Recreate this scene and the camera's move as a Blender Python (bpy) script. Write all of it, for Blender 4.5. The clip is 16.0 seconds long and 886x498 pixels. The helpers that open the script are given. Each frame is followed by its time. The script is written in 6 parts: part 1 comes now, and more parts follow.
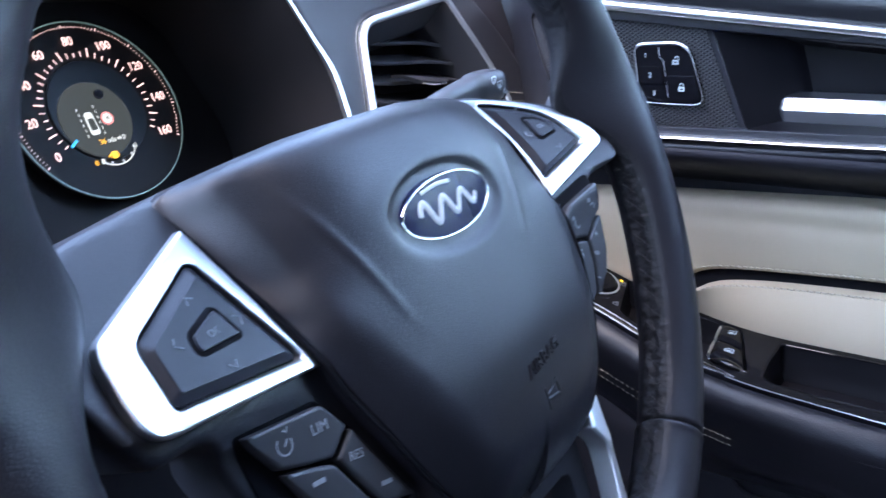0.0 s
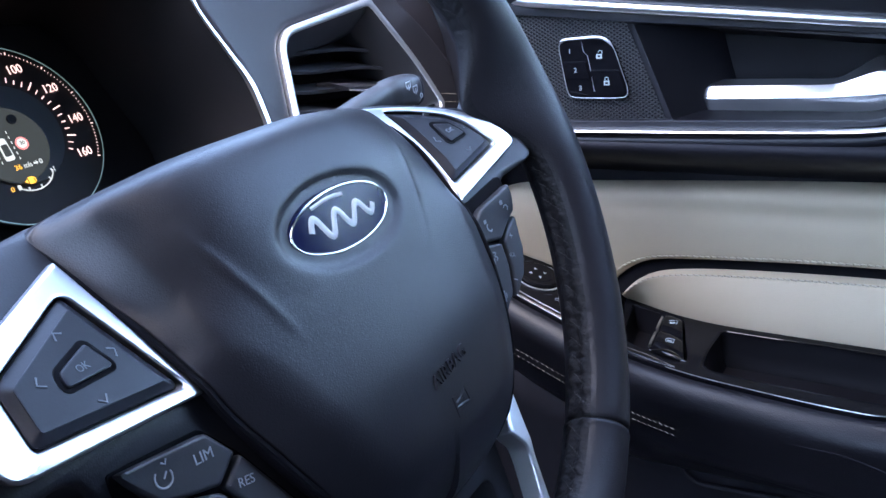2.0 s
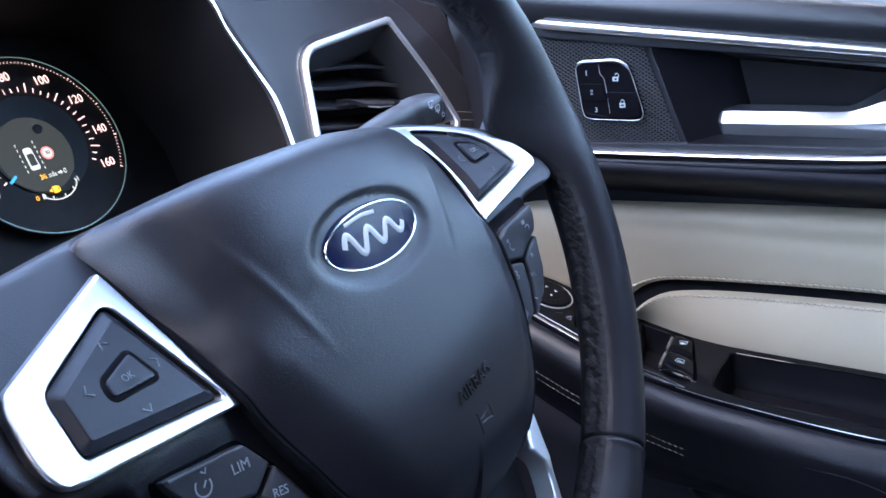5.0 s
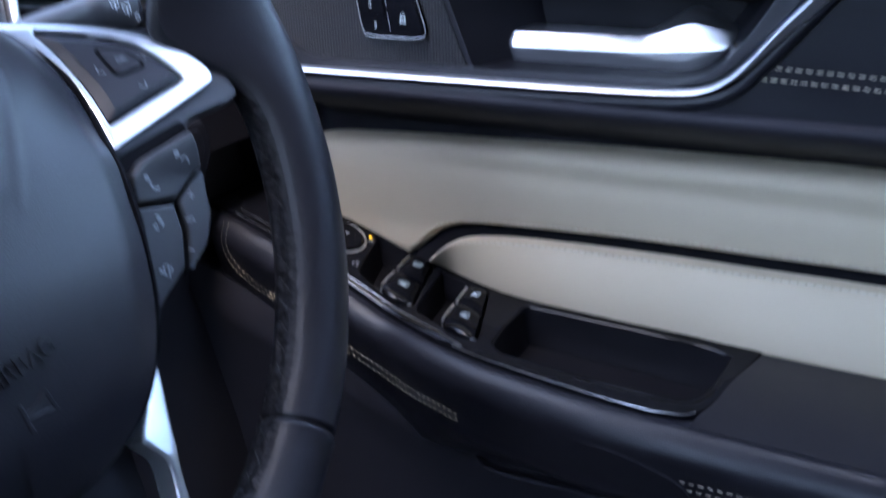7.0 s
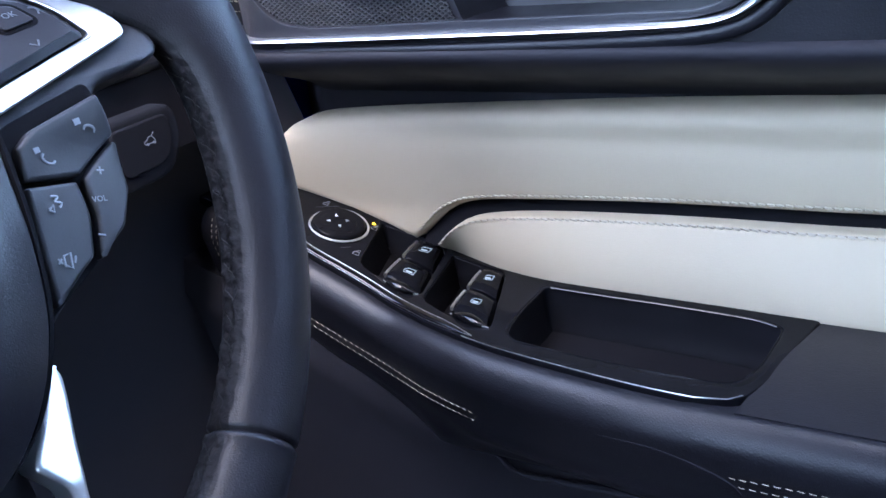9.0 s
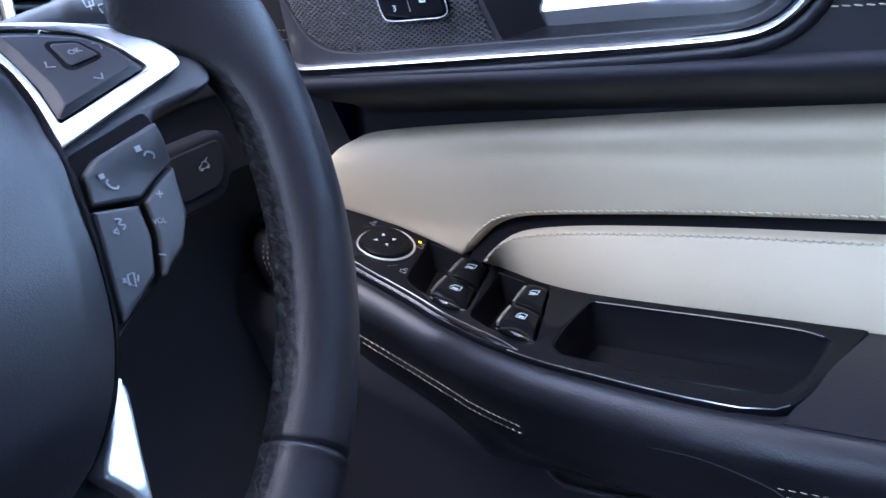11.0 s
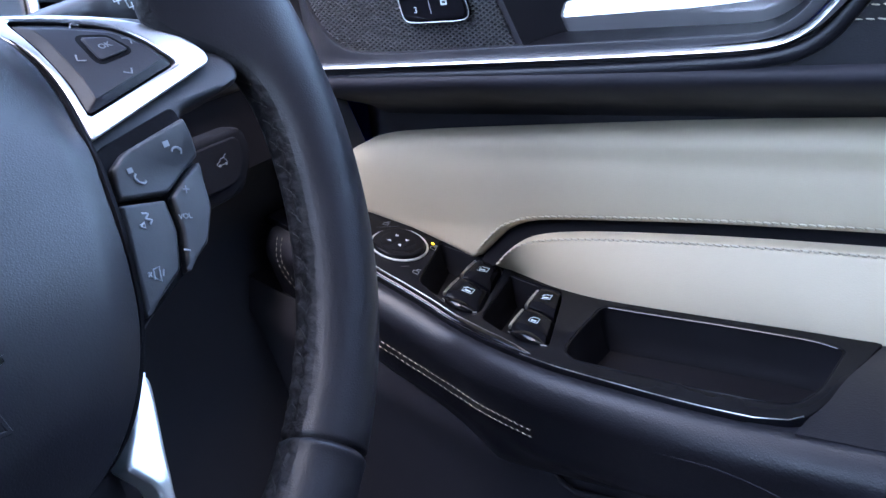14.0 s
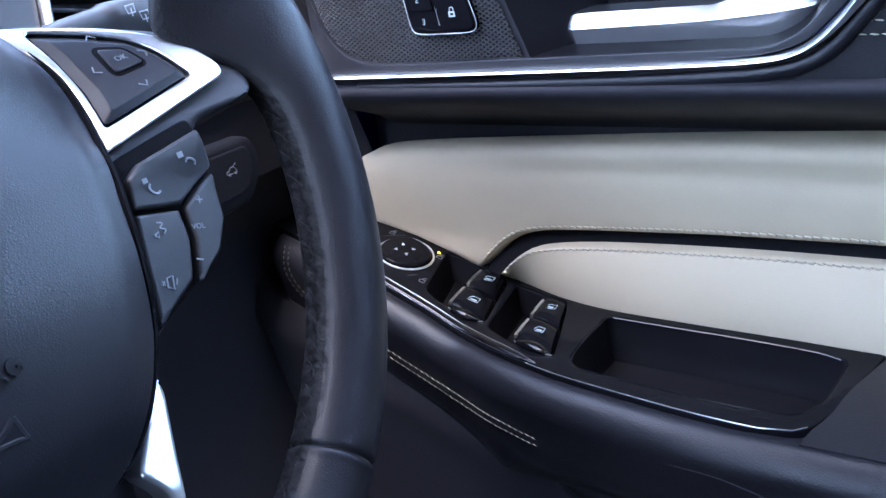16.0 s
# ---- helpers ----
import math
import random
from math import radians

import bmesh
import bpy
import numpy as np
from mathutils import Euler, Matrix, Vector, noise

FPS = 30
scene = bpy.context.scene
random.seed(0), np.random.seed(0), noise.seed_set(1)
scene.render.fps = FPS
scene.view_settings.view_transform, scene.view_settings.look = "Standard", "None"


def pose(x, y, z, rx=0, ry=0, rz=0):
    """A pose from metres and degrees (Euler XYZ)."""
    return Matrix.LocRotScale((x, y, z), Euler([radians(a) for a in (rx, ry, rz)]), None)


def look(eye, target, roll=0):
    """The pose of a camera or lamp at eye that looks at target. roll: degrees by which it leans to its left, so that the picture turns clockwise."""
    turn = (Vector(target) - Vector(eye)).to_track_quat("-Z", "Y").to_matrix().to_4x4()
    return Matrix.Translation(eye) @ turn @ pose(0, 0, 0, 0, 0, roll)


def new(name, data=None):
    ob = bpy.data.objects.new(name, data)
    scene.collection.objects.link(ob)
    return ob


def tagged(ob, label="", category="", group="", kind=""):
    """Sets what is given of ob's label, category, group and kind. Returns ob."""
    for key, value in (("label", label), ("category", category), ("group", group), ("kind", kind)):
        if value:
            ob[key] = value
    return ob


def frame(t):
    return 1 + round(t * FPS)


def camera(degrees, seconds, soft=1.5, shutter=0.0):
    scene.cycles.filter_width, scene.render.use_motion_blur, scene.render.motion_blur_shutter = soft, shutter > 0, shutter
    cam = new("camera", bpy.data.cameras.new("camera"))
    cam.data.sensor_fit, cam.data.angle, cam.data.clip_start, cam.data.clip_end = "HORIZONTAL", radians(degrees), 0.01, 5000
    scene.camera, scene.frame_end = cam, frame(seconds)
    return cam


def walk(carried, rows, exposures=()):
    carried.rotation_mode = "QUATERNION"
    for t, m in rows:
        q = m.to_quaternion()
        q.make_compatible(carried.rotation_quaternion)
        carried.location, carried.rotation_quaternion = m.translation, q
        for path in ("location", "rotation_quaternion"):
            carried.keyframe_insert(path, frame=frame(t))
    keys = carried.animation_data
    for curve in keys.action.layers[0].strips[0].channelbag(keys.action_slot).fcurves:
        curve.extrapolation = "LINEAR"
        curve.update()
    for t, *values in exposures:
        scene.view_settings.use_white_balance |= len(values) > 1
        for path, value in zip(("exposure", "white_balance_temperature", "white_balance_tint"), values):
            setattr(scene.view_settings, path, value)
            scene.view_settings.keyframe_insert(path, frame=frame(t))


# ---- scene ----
cam = camera(55.14, 16.0, 1.5, 0.6)
PATH = [
    (0, (-0.2497, -0.1653, 1.0590), (1.3027, 0.8963, 0.3784), -3.74),
    (0.5, (-0.2403, -0.1815, 1.0626), (1.3306, 0.8580, 0.3906), -5.10),
    (0.7, (-0.2351, -0.1846, 1.0618), (1.3381, 0.8467, 0.3826), -5.89),
    (1, (-0.2313, -0.1871, 1.0601), (1.3436, 0.8404, 0.3790), -6.58),
    (1.5, (-0.2312, -0.1870, 1.0600), (1.3475, 0.8309, 0.3733), -6.41),
    (2, (-0.2304, -0.1869, 1.0597), (1.3511, 0.8252, 0.3709), -6.40),
    (2.5, (-0.2303, -0.1867, 1.0592), (1.3534, 0.8217, 0.3699), -6.40),
    (3, (-0.2301, -0.1874, 1.0598), (1.3583, 0.8149, 0.3725), -6.21),
    (5.5, (-0.2418, -0.1749, 1.0649), (1.3430, 0.8652, 0.4274), -4.64),
    (5.8, (-0.2410, -0.1690, 1.0680), (1.3270, 0.9060, 0.4490), -4.50),
    (6, (-0.2356, -0.1684, 1.0784), (1.3588, 0.8844, 0.4871), -3.27),
    (6.1, (-0.2320, -0.1760, 1.0820), (1.3760, 0.8640, 0.5050), -2.95),
    (6.3, (-0.2080, -0.1860, 1.0800), (1.4470, 0.7690, 0.4910), -2.75),
    (6.5, (-0.1762, -0.2086, 1.0740), (1.4922, 0.6698, 0.4071), -2.98),
    (6.8, (-0.1420, -0.2360, 1.0520), (1.5030, 0.6140, 0.2960), -2.30),
    (7, (-0.1231, -0.2379, 1.0359), (1.4922, 0.6106, 0.2169), -1.96),
    (7.5, (-0.1012, -0.2330, 1.0012), (1.4346, 0.6719, 0.0943), -3.30),
    (8, (-0.0827, -0.2363, 1.0040), (1.4736, 0.7086, 0.1763), -5.29),
    (10.3, (-0.0628, -0.2475, 0.9919), (1.4738, 0.7467, 0.1854), -9.94),
    (10.5, (-0.0653, -0.2496, 0.9960), (1.4703, 0.7644, 0.2126), -10.05),
    (11, (-0.0737, -0.2461, 1.0010), (1.4450, 0.8160, 0.2489), -9.79),
    (11.5, (-0.0748, -0.2448, 1.0011), (1.4362, 0.8282, 0.2491), -9.49),
    (12, (-0.0748, -0.2440, 1.0010), (1.4375, 0.8278, 0.2498), -9.41),
    (12.5, (-0.0755, -0.2444, 1.0011), (1.4372, 0.8275, 0.2511), -9.20),
    (13, (-0.0763, -0.2414, 1.0013), (1.4395, 0.8252, 0.2499), -8.84),
    (13.5, (-0.0776, -0.2413, 1.0022), (1.4398, 0.8247, 0.2531), -8.60),
    (14, (-0.0782, -0.2406, 1.0026), (1.4393, 0.8262, 0.2550), -8.37),
    (14.5, (-0.0787, -0.2408, 1.0028), (1.4385, 0.8286, 0.2582), -8.30),
    (15, (-0.0792, -0.2398, 1.0037), (1.4391, 0.8291, 0.2605), -8.22),
    (15.5, (-0.0805, -0.2415, 1.0043), (1.4388, 0.8320, 0.2698), -8.19),
    (16, (-0.0819, -0.2413, 1.0054), (1.4379, 0.8344, 0.2753), -8.08),
]
EXPOSURES = [(0, 3.75), (0.5, 3.6), (1, 3.5), (3, 3.5), (5.5, 3.55), (6, 3.5), (6.5, 3.25), (7, 3.3), (7.5, 3.75), (8, 4.05), (10.5, 3.95), (12.5, 3.9), (16, 3.9)]
walk(cam, [(t, look(eye, target, roll)) for t, eye, target, roll in PATH], EXPOSURES)

# ---------------------------------------------------------------- light
world = bpy.data.worlds.new("sky")
scene.world = world
world.use_nodes = True
wn = world.node_tree.nodes
sky = wn.new("ShaderNodeTexSky")
sky.sky_type, sky.sun_disc = "NISHITA", False
sky.sun_elevation, sky.sun_rotation = radians(72), radians(252)
sky.air_density, sky.dust_density, sky.ozone_density = 1.0, 1.4, 3.0
haze = wn.new("ShaderNodeMix")
haze.data_type, haze.blend_type = "RGBA", "MULTIPLY"
haze.inputs["Factor"].default_value = 1.0
haze.inputs["B"].default_value = (1.055, 1.0, 0.985, 1)
world.node_tree.links.new(sky.outputs[0], haze.inputs["A"])
world.node_tree.links.new(haze.outputs["Result"], wn["Background"].inputs[0])
wn["Background"].inputs[1].default_value = 0.22

sun = new("sun", bpy.data.lights.new("sun", "SUN"))
sun.data.energy, sun.data.angle, sun.data.color = 0.06, radians(60), (1.0, 0.97, 0.92)
SUN_FROM = Vector((-0.52, 0.20, 0.83))
sun.matrix_world = look(SUN_FROM * 20, (0, 0, 0))


# ---------------------------------------------------------------- materials
def mat(name, colour, rough=0.5, metal=0.0, grain=0.0, grain_size=600.0, mottle=0.0, mottle_size=25.0,
        rough_var=0.0, coat=0.0, spec=0.5, emit=None, emit_power=0.0, cells=0.0, cell_size=900.0):
    """A surface with fine relief (grain, cells) and uneven tone and gloss (mottle, rough_var); sizes are per metre."""
    m = bpy.data.materials.new(name)
    m.use_nodes = True
    nt = m.node_tree
    b = nt.nodes["Principled BSDF"]
    b.inputs["Base Color"].default_value = (*colour, 1)
    b.inputs["Roughness"].default_value = rough
    b.inputs["Metallic"].default_value = metal
    b.inputs["Specular IOR Level"].default_value = spec
    b.inputs["Coat Weight"].default_value = coat
    b.inputs["Coat Roughness"].default_value = 0.06
    if emit:
        b.inputs["Emission Color"].default_value = (*emit, 1)
        b.inputs["Emission Strength"].default_value = emit_power
    tc = nt.nodes.new("ShaderNodeTexCoord")

    def noise_node(size, detail):
        n = nt.nodes.new("ShaderNodeTexNoise")
        n.inputs["Scale"].default_value, n.inputs["Detail"].default_value = size, detail
        nt.links.new(tc.outputs["Object"], n.inputs["Vector"])
        return n

    if mottle or rough_var:
        n = noise_node(mottle_size, 6)
        if mottle:
            mix = nt.nodes.new("ShaderNodeMix")
            mix.data_type = "RGBA"
            mix.inputs["A"].default_value = (*[c * (1 - mottle) for c in colour], 1)
            mix.inputs["B"].default_value = (*[min(1, c * (1 + mottle)) for c in colour], 1)
            nt.links.new(n.outputs["Fac"], mix.inputs["Factor"])
            nt.links.new(mix.outputs["Result"], b.inputs["Base Color"])
        if rough_var:
            r = nt.nodes.new("ShaderNodeMapRange")
            r.inputs["From Min"].default_value, r.inputs["From Max"].default_value = 0.3, 0.7
            r.inputs["To Min"].default_value, r.inputs["To Max"].default_value = rough - rough_var, rough + rough_var
            nt.links.new(n.outputs["Fac"], r.inputs["Value"])
            nt.links.new(r.outputs["Result"], b.inputs["Roughness"])
    last = None
    if cells:
        v = nt.nodes.new("ShaderNodeTexVoronoi")
        v.feature = "DISTANCE_TO_EDGE"
        v.inputs["Scale"].default_value = cell_size
        warp = noise_node(cell_size * 0.5, 2)
        add = nt.nodes.new("ShaderNodeVectorMath")
        add.operation = "MULTIPLY_ADD"
        add.inputs[1].default_value = (0.6 / cell_size,) * 3
        nt.links.new(warp.outputs["Color"], add.inputs[0])
        nt.links.new(tc.outputs["Object"], add.inputs[2])
        nt.links.new(add.outputs[0], v.inputs["Vector"])
        last = nt.nodes.new("ShaderNodeBump")
        last.inputs["Strength"].default_value, last.inputs["Distance"].default_value = cells, 0.0004
        nt.links.new(v.outputs["Distance"], last.inputs["Height"])
    if grain:
        n = noise_node(grain_size, 4)
        bump = nt.nodes.new("ShaderNodeBump")
        bump.inputs["Strength"].default_value, bump.inputs["Distance"].default_value = grain, 0.0006
        nt.links.new(n.outputs["Fac"], bump.inputs["Height"])
        if last:
            nt.links.new(last.outputs["Normal"], bump.inputs["Normal"])
        last = bump
    if last:
        nt.links.new(last.outputs["Normal"], b.inputs["Normal"])
    return m


LEATHER = mat("black_leather", (0.0115, 0.0115, 0.0158), 0.37, spec=0.31, mottle=0.25, rough_var=0.06, cells=0.4, cell_size=700, grain=0.12, grain_size=350)
VINYL = mat("sill_vinyl", (0.020, 0.020, 0.023), 0.34, spec=0.6, mottle=0.2, rough_var=0.05, cells=0.3, cell_size=800, grain=0.1, grain_size=350)
RIM_LEATHER = mat("rim_leather", (0.017, 0.0155, 0.019), 0.40, spec=0.36, mottle=0.3, rough_var=0.08, cells=0.28, cell_size=900, grain=0.14, grain_size=300)
# rim leather with puckers, darker and duller to take in inner shade
PUCKER = mat("puckered_shaded_leather", (0.015, 0.0145, 0.017), 0.55, spec=0.22, mottle=0.4, mottle_size=90, rough_var=0.12, cells=0.8, cell_size=420, grain=0.6, grain_size=260)
COVER = mat("airbag_cover_plastic", (0.0150, 0.0140, 0.0180), 0.40, spec=0.47, mottle=0.22, rough_var=0.07, cells=0.24, cell_size=1100, grain=0.10, grain_size=900)
SOFT = mat("soft_touch_plastic", (0.018, 0.018, 0.023), 0.45, mottle=0.2, rough_var=0.05, cells=0.2, cell_size=1100, grain=0.08, grain_size=900)
DARK = mat("dark_plastic", (0.023, 0.022, 0.028), 0.6, mottle=0.3, rough_var=0.08, grain=0.12, grain_size=700, spec=0.2)
SATIN = mat("satin_dark_plastic", (0.030, 0.030, 0.034), 0.38, mottle=0.15, rough_var=0.06, grain=0.05, grain_size=900)
KEY = mat("key_rubber", (0.042, 0.042, 0.047), 0.48, mottle=0.2, rough_var=0.05, grain=0.08, grain_size=1200)
BUTTON = mat("button_rubber", (0.018, 0.0178, 0.0235), 0.42, spec=0.34, mottle=0.2, rough_var=0.05, grain=0.08, grain_size=1200)
GLOSS = mat("gloss_black", (0.0062, 0.0064, 0.0085), 0.12, rough_var=0.03, mottle=0.3, spec=0.07)
TUB = mat("pocket_plastic", (0.0085, 0.0082, 0.0105), 0.42, spec=0.14, mottle=0.3, rough_var=0.08, grain=0.1, grain_size=500)
CREAM = mat("cream_leather", (0.575, 0.490, 0.350), 0.58, spec=0.3, mottle=0.05, mottle_size=14, rough_var=0.06, cells=0.22, cell_size=700, grain=0.1, grain_size=260)
CREAM_CLOTH = mat("cream_cloth", (0.62, 0.58, 0.50), 0.85, mottle=0.06, grain=0.3, grain_size=900)
THREAD = mat("cream_thread", (0.56, 0.50, 0.38), 0.7, mottle=0.1, grain=0.4, grain_size=2500)
BLACK_THREAD = mat("black_thread", (0.014, 0.014, 0.015), 0.6, mottle=0.2, grain=0.4, grain_size=2500)
SILVER = mat("satin_silver", (0.88, 0.88, 0.89), 0.30, metal=1.0, rough_var=0.02, mottle_size=120)
BRUSHED = mat("soft_silver", (0.86, 0.87, 0.88), 0.42, metal=1.0, rough_var=0.03, mottle_size=120)
CHROME = mat("chrome", (0.80, 0.81, 0.82), 0.10, metal=1.0, rough_var=0.03)
MESH = mat("mesh_plastic", (0.075, 0.075, 0.08), 0.45, mottle=0.15, grain=0.1, grain_size=1500)
BLUE_OVAL = mat("blue_enamel", (0.004, 0.008, 0.045), 0.25, rough_var=0.03, mottle=0.15, spec=0.3)
WHITE_MARK = mat("white_print", (0.62, 0.64, 0.66), 0.5, mottle=0.08, mottle_size=400)
LIT_MARK = mat("lit_print", (0.38, 0.46, 0.50), 0.5, emit=(0.62, 0.82, 1.0), emit_power=0.0279)
# the cream at about 0.6, for shade in the pad seams
SEAM_SHADE = mat("seam_shade", (0.34, 0.295, 0.225), 0.8, mottle=0.2)
LACQUER = mat("black_lacquer", (0.004, 0.004, 0.005), 0.09, rough_var=0.02, mottle=0.3, spec=0.32, coat=0.1)
KEY_MARK = mat("key_print", (0.32, 0.335, 0.36), 0.5, mottle=0.15, mottle_size=400)
GREY_MARK = mat("grey_print", (0.16, 0.17, 0.185), 0.5, mottle=0.1, mottle_size=400)
DIAL_FACE = mat("dial_face", (0.018, 0.0165, 0.0175), 0.5, mottle=0.3, grain=0.05, spec=0.15)
DIAL_BAND = mat("dial_band", (0.034, 0.036, 0.040), 0.45, spec=0.2, mottle=0.2)
DIAL_DISC = mat("dial_disc", (0.008, 0.008, 0.009), 0.5, spec=0.12, mottle=0.2, emit=(0.5, 0.56, 0.55), emit_power=0.01116)
DIAL_LIT = mat("dial_lit", (0.5, 0.45, 0.45), 0.5, emit=(1.0, 0.62, 0.58), emit_power=0.1612)
DIAL_WHITE = mat("dial_white", (0.4, 0.4, 0.4), 0.5, emit=(0.85, 0.87, 0.82), emit_power=0.093)
DIAL_AMBER = mat("dial_amber", (0.4, 0.2, 0.02), 0.5, emit=(1.0, 0.48, 0.03), emit_power=0.186)
DIAL_RED = mat("dial_red", (0.4, 0.1, 0.1), 0.5, emit=(1.0, 0.30, 0.28), emit_power=0.124)
DIAL_BLUE = mat("dial_blue", (0.05, 0.2, 0.4), 0.5, emit=(0.05, 0.45, 0.9), emit_power=0.124)
DIAL_RING = mat("dial_ring", (0.20, 0.27, 0.26), 0.4, metal=0.3, emit=(0.5, 0.8, 0.75), emit_power=0.0186)
LED = mat("amber_lamp", (0.5, 0.25, 0.02), 0.4, emit=(1.0, 0.55, 0.02), emit_power=0.372)
CARPET = mat("carpet", (0.030, 0.029, 0.034), 0.95, mottle=0.3, grain=0.6, grain_size=900)
# kept dark so that the unseen roof lining reflects little
LINER = mat("headliner", (0.035, 0.034, 0.036), 0.9, mottle=0.06, grain=0.3, grain_size=900)
RED = mat("red_paint", (0.56, 0.014, 0.02), 0.25, mottle=0.06, coat=0.9)
BLUE = mat("blue_paint", (0.012, 0.035, 0.30), 0.25, mottle=0.06, coat=0.9)
TYRE = mat("tyre_rubber", (0.02, 0.02, 0.02), 0.8, grain=0.3, grain_size=200)
PLATE = mat("white_plate", (0.80, 0.80, 0.79), 0.4, mottle=0.03)
GAP = mat("gap_black", (0.008, 0.008, 0.010), 0.8, mottle=0.2, spec=0.06)
INK = mat("black_ink", (0.028, 0.028, 0.034), 0.6, mottle=0.1, spec=0.2)
ASPHALT = mat("asphalt", (0.055, 0.055, 0.057), 0.85, mottle=0.35, mottle_size=3, grain=0.8, grain_size=60)
# tone of the added partition, set by what the wheel cover reflects
PARTITION = mat("partition_cloth", (0.036, 0.0325, 0.0335), 0.85, mottle=0.25, grain=0.4, grain_size=700, spec=0.2)
HORIZON = mat("dark_horizon", (0.035, 0.045, 0.022), 0.9, mottle=0.5, mottle_size=1.2, spec=0.1)
HEDGE = mat("hedge_leaf", (0.07, 0.13, 0.025), 0.6, mottle=0.5, mottle_size=8)
MIRROR = mat("mirror_glass", (0.9, 0.92, 0.93), 0.01, metal=1.0)
LAMP_GLASS = mat("lamp_glass", (0.5, 0.52, 0.55), 0.05, metal=0.6, mottle=0.1)


def glass_material():
    m = bpy.data.materials.new("window_glass")
    m.use_nodes = True
    b = m.node_tree.nodes["Principled BSDF"]
    b.inputs["Base Color"].default_value = (0.93, 0.97, 0.95, 1)
    b.inputs["Roughness"].default_value = 0.0
    b.inputs["IOR"].default_value = 1.1
    b.inputs["Transmission Weight"].default_value = 1.0
    return m


GLASS = glass_material()


# ---------------------------------------------------------------- shaping helpers
ROOTS = {}
PLATES = set()


def thing(name, at, label, category, kind="", group=""):
    """An Empty at the thing's base, which parents its parts. All parts are shaped in world coordinates."""
    e = new(name)
    e.empty_display_size = 0.05
    e.location = at
    ROOTS[e.name] = Matrix.Translation(at).inverted()
    return tagged(e, label, category, group, kind)


def part(name, bm, material, parent, label="", smooth=35, kind=""):
    """Links a bmesh (or a mesh) as one mesh object under a thing or a part."""
    flat_faced = id(bm) in PLATES
    PLATES.discard(id(bm))
    if isinstance(bm, bmesh.types.BMesh):
        bmesh.ops.recalc_face_normals(bm, faces=bm.faces)
        me = bpy.data.meshes.new(name)
        bm.to_mesh(me)
        bm.free()
    else:
        me = bm
    me.materials.clear()
    me.materials.append(material)
    if smooth:
        me.shade_smooth()
        me.set_sharp_from_angle(angle=radians(smooth))
    ob = new(name, me)
    if flat_faced and smooth:
        w = ob.modifiers.new("even_shading", "WEIGHTED_NORMAL")
        w.keep_sharp, w.weight = True, 80
    if parent:
        ob.parent = parent
        ob.matrix_parent_inverse = ROOTS.get(parent.name, Matrix())
    return tagged(ob, label, "", "", kind)


def single(name, bm, material, label, category, kind="", smooth=35):
    ob = part(name, bm, material, None, label, smooth, kind)
    return tagged(ob, label, category)


def flat(u, v, d):
    return Vector((u, v, d))


def spline(points, n=8, closed=False):
    """A smooth line through the points (Catmull-Rom), n steps a span."""
    p = [Vector(q) for q in points]
    k = len(p)
    out = []
    for i in range(k if closed else k - 1):
        if closed:
            a, b, c, d = p[(i - 1) % k], p[i], p[(i + 1) % k], p[(i + 2) % k]
        else:
            a, b, c, d = p[max(i - 1, 0)], p[i], p[i + 1], p[min(i + 2, k - 1)]
        for s in range(n):
            t = s / n
            out.append(0.5 * (2 * b + (c - a) * t + (2 * a - 5 * b + 4 * c - d) * t * t + (3 * b - a - 3 * c + d) * t ** 3))
    if not closed:
        out.append(p[-1])
    return out


def rounded(poly, r, n=5):
    """The polygon with its corners rounded; r is one radius or one a corner."""
    k = len(poly)
    rs = [r] * k if isinstance(r, (int, float)) else r
    out = []
    for i in range(k):
        a, b, c = Vector(poly[i - 1]), Vector(poly[i]), Vector(poly[(i + 1) % k])
        ra = min(rs[i], 0.45 * (a - b).length)
        rc = min(rs[i], 0.45 * (c - b).length)
        if rs[i] <= 0:
            out.append(b)
            continue
        s, e = b + (a - b).normalized() * ra, b + (c - b).normalized() * rc
        for j in range(n + 1):
            t = j / n
            out.append((1 - t) ** 2 * s + 2 * t * (1 - t) * b + t * t * e)
    return out


def area(poly):
    return 0.5 * sum(poly[i - 1][0] * poly[i][1] - poly[i][0] * poly[i - 1][1] for i in range(len(poly)))


def inset(poly, d):
    """The polygon drawn in by d (out where d is negative)."""
    sign = 1 if area(poly) > 0 else -1
    k, out = len(poly), []
    for i in range(k):
        a, b, c = Vector(poly[i - 1]), Vector(poly[i]), Vector(poly[(i + 1) % k])
        e1, e2 = (b - a), (c - b)
        if e1.length < 1e-9 or e2.length < 1e-9:
            e1 = e2 = (c - a)
        e1, e2 = e1.normalized(), e2.normalized()
        n1, n2 = Vector((-e1.y, e1.x)) * sign, Vector((-e2.y, e2.x)) * sign
        m = (n1 + n2) / max(0.35, 1 + n1.dot(n2))
        out.append(b + m * d)
    return out


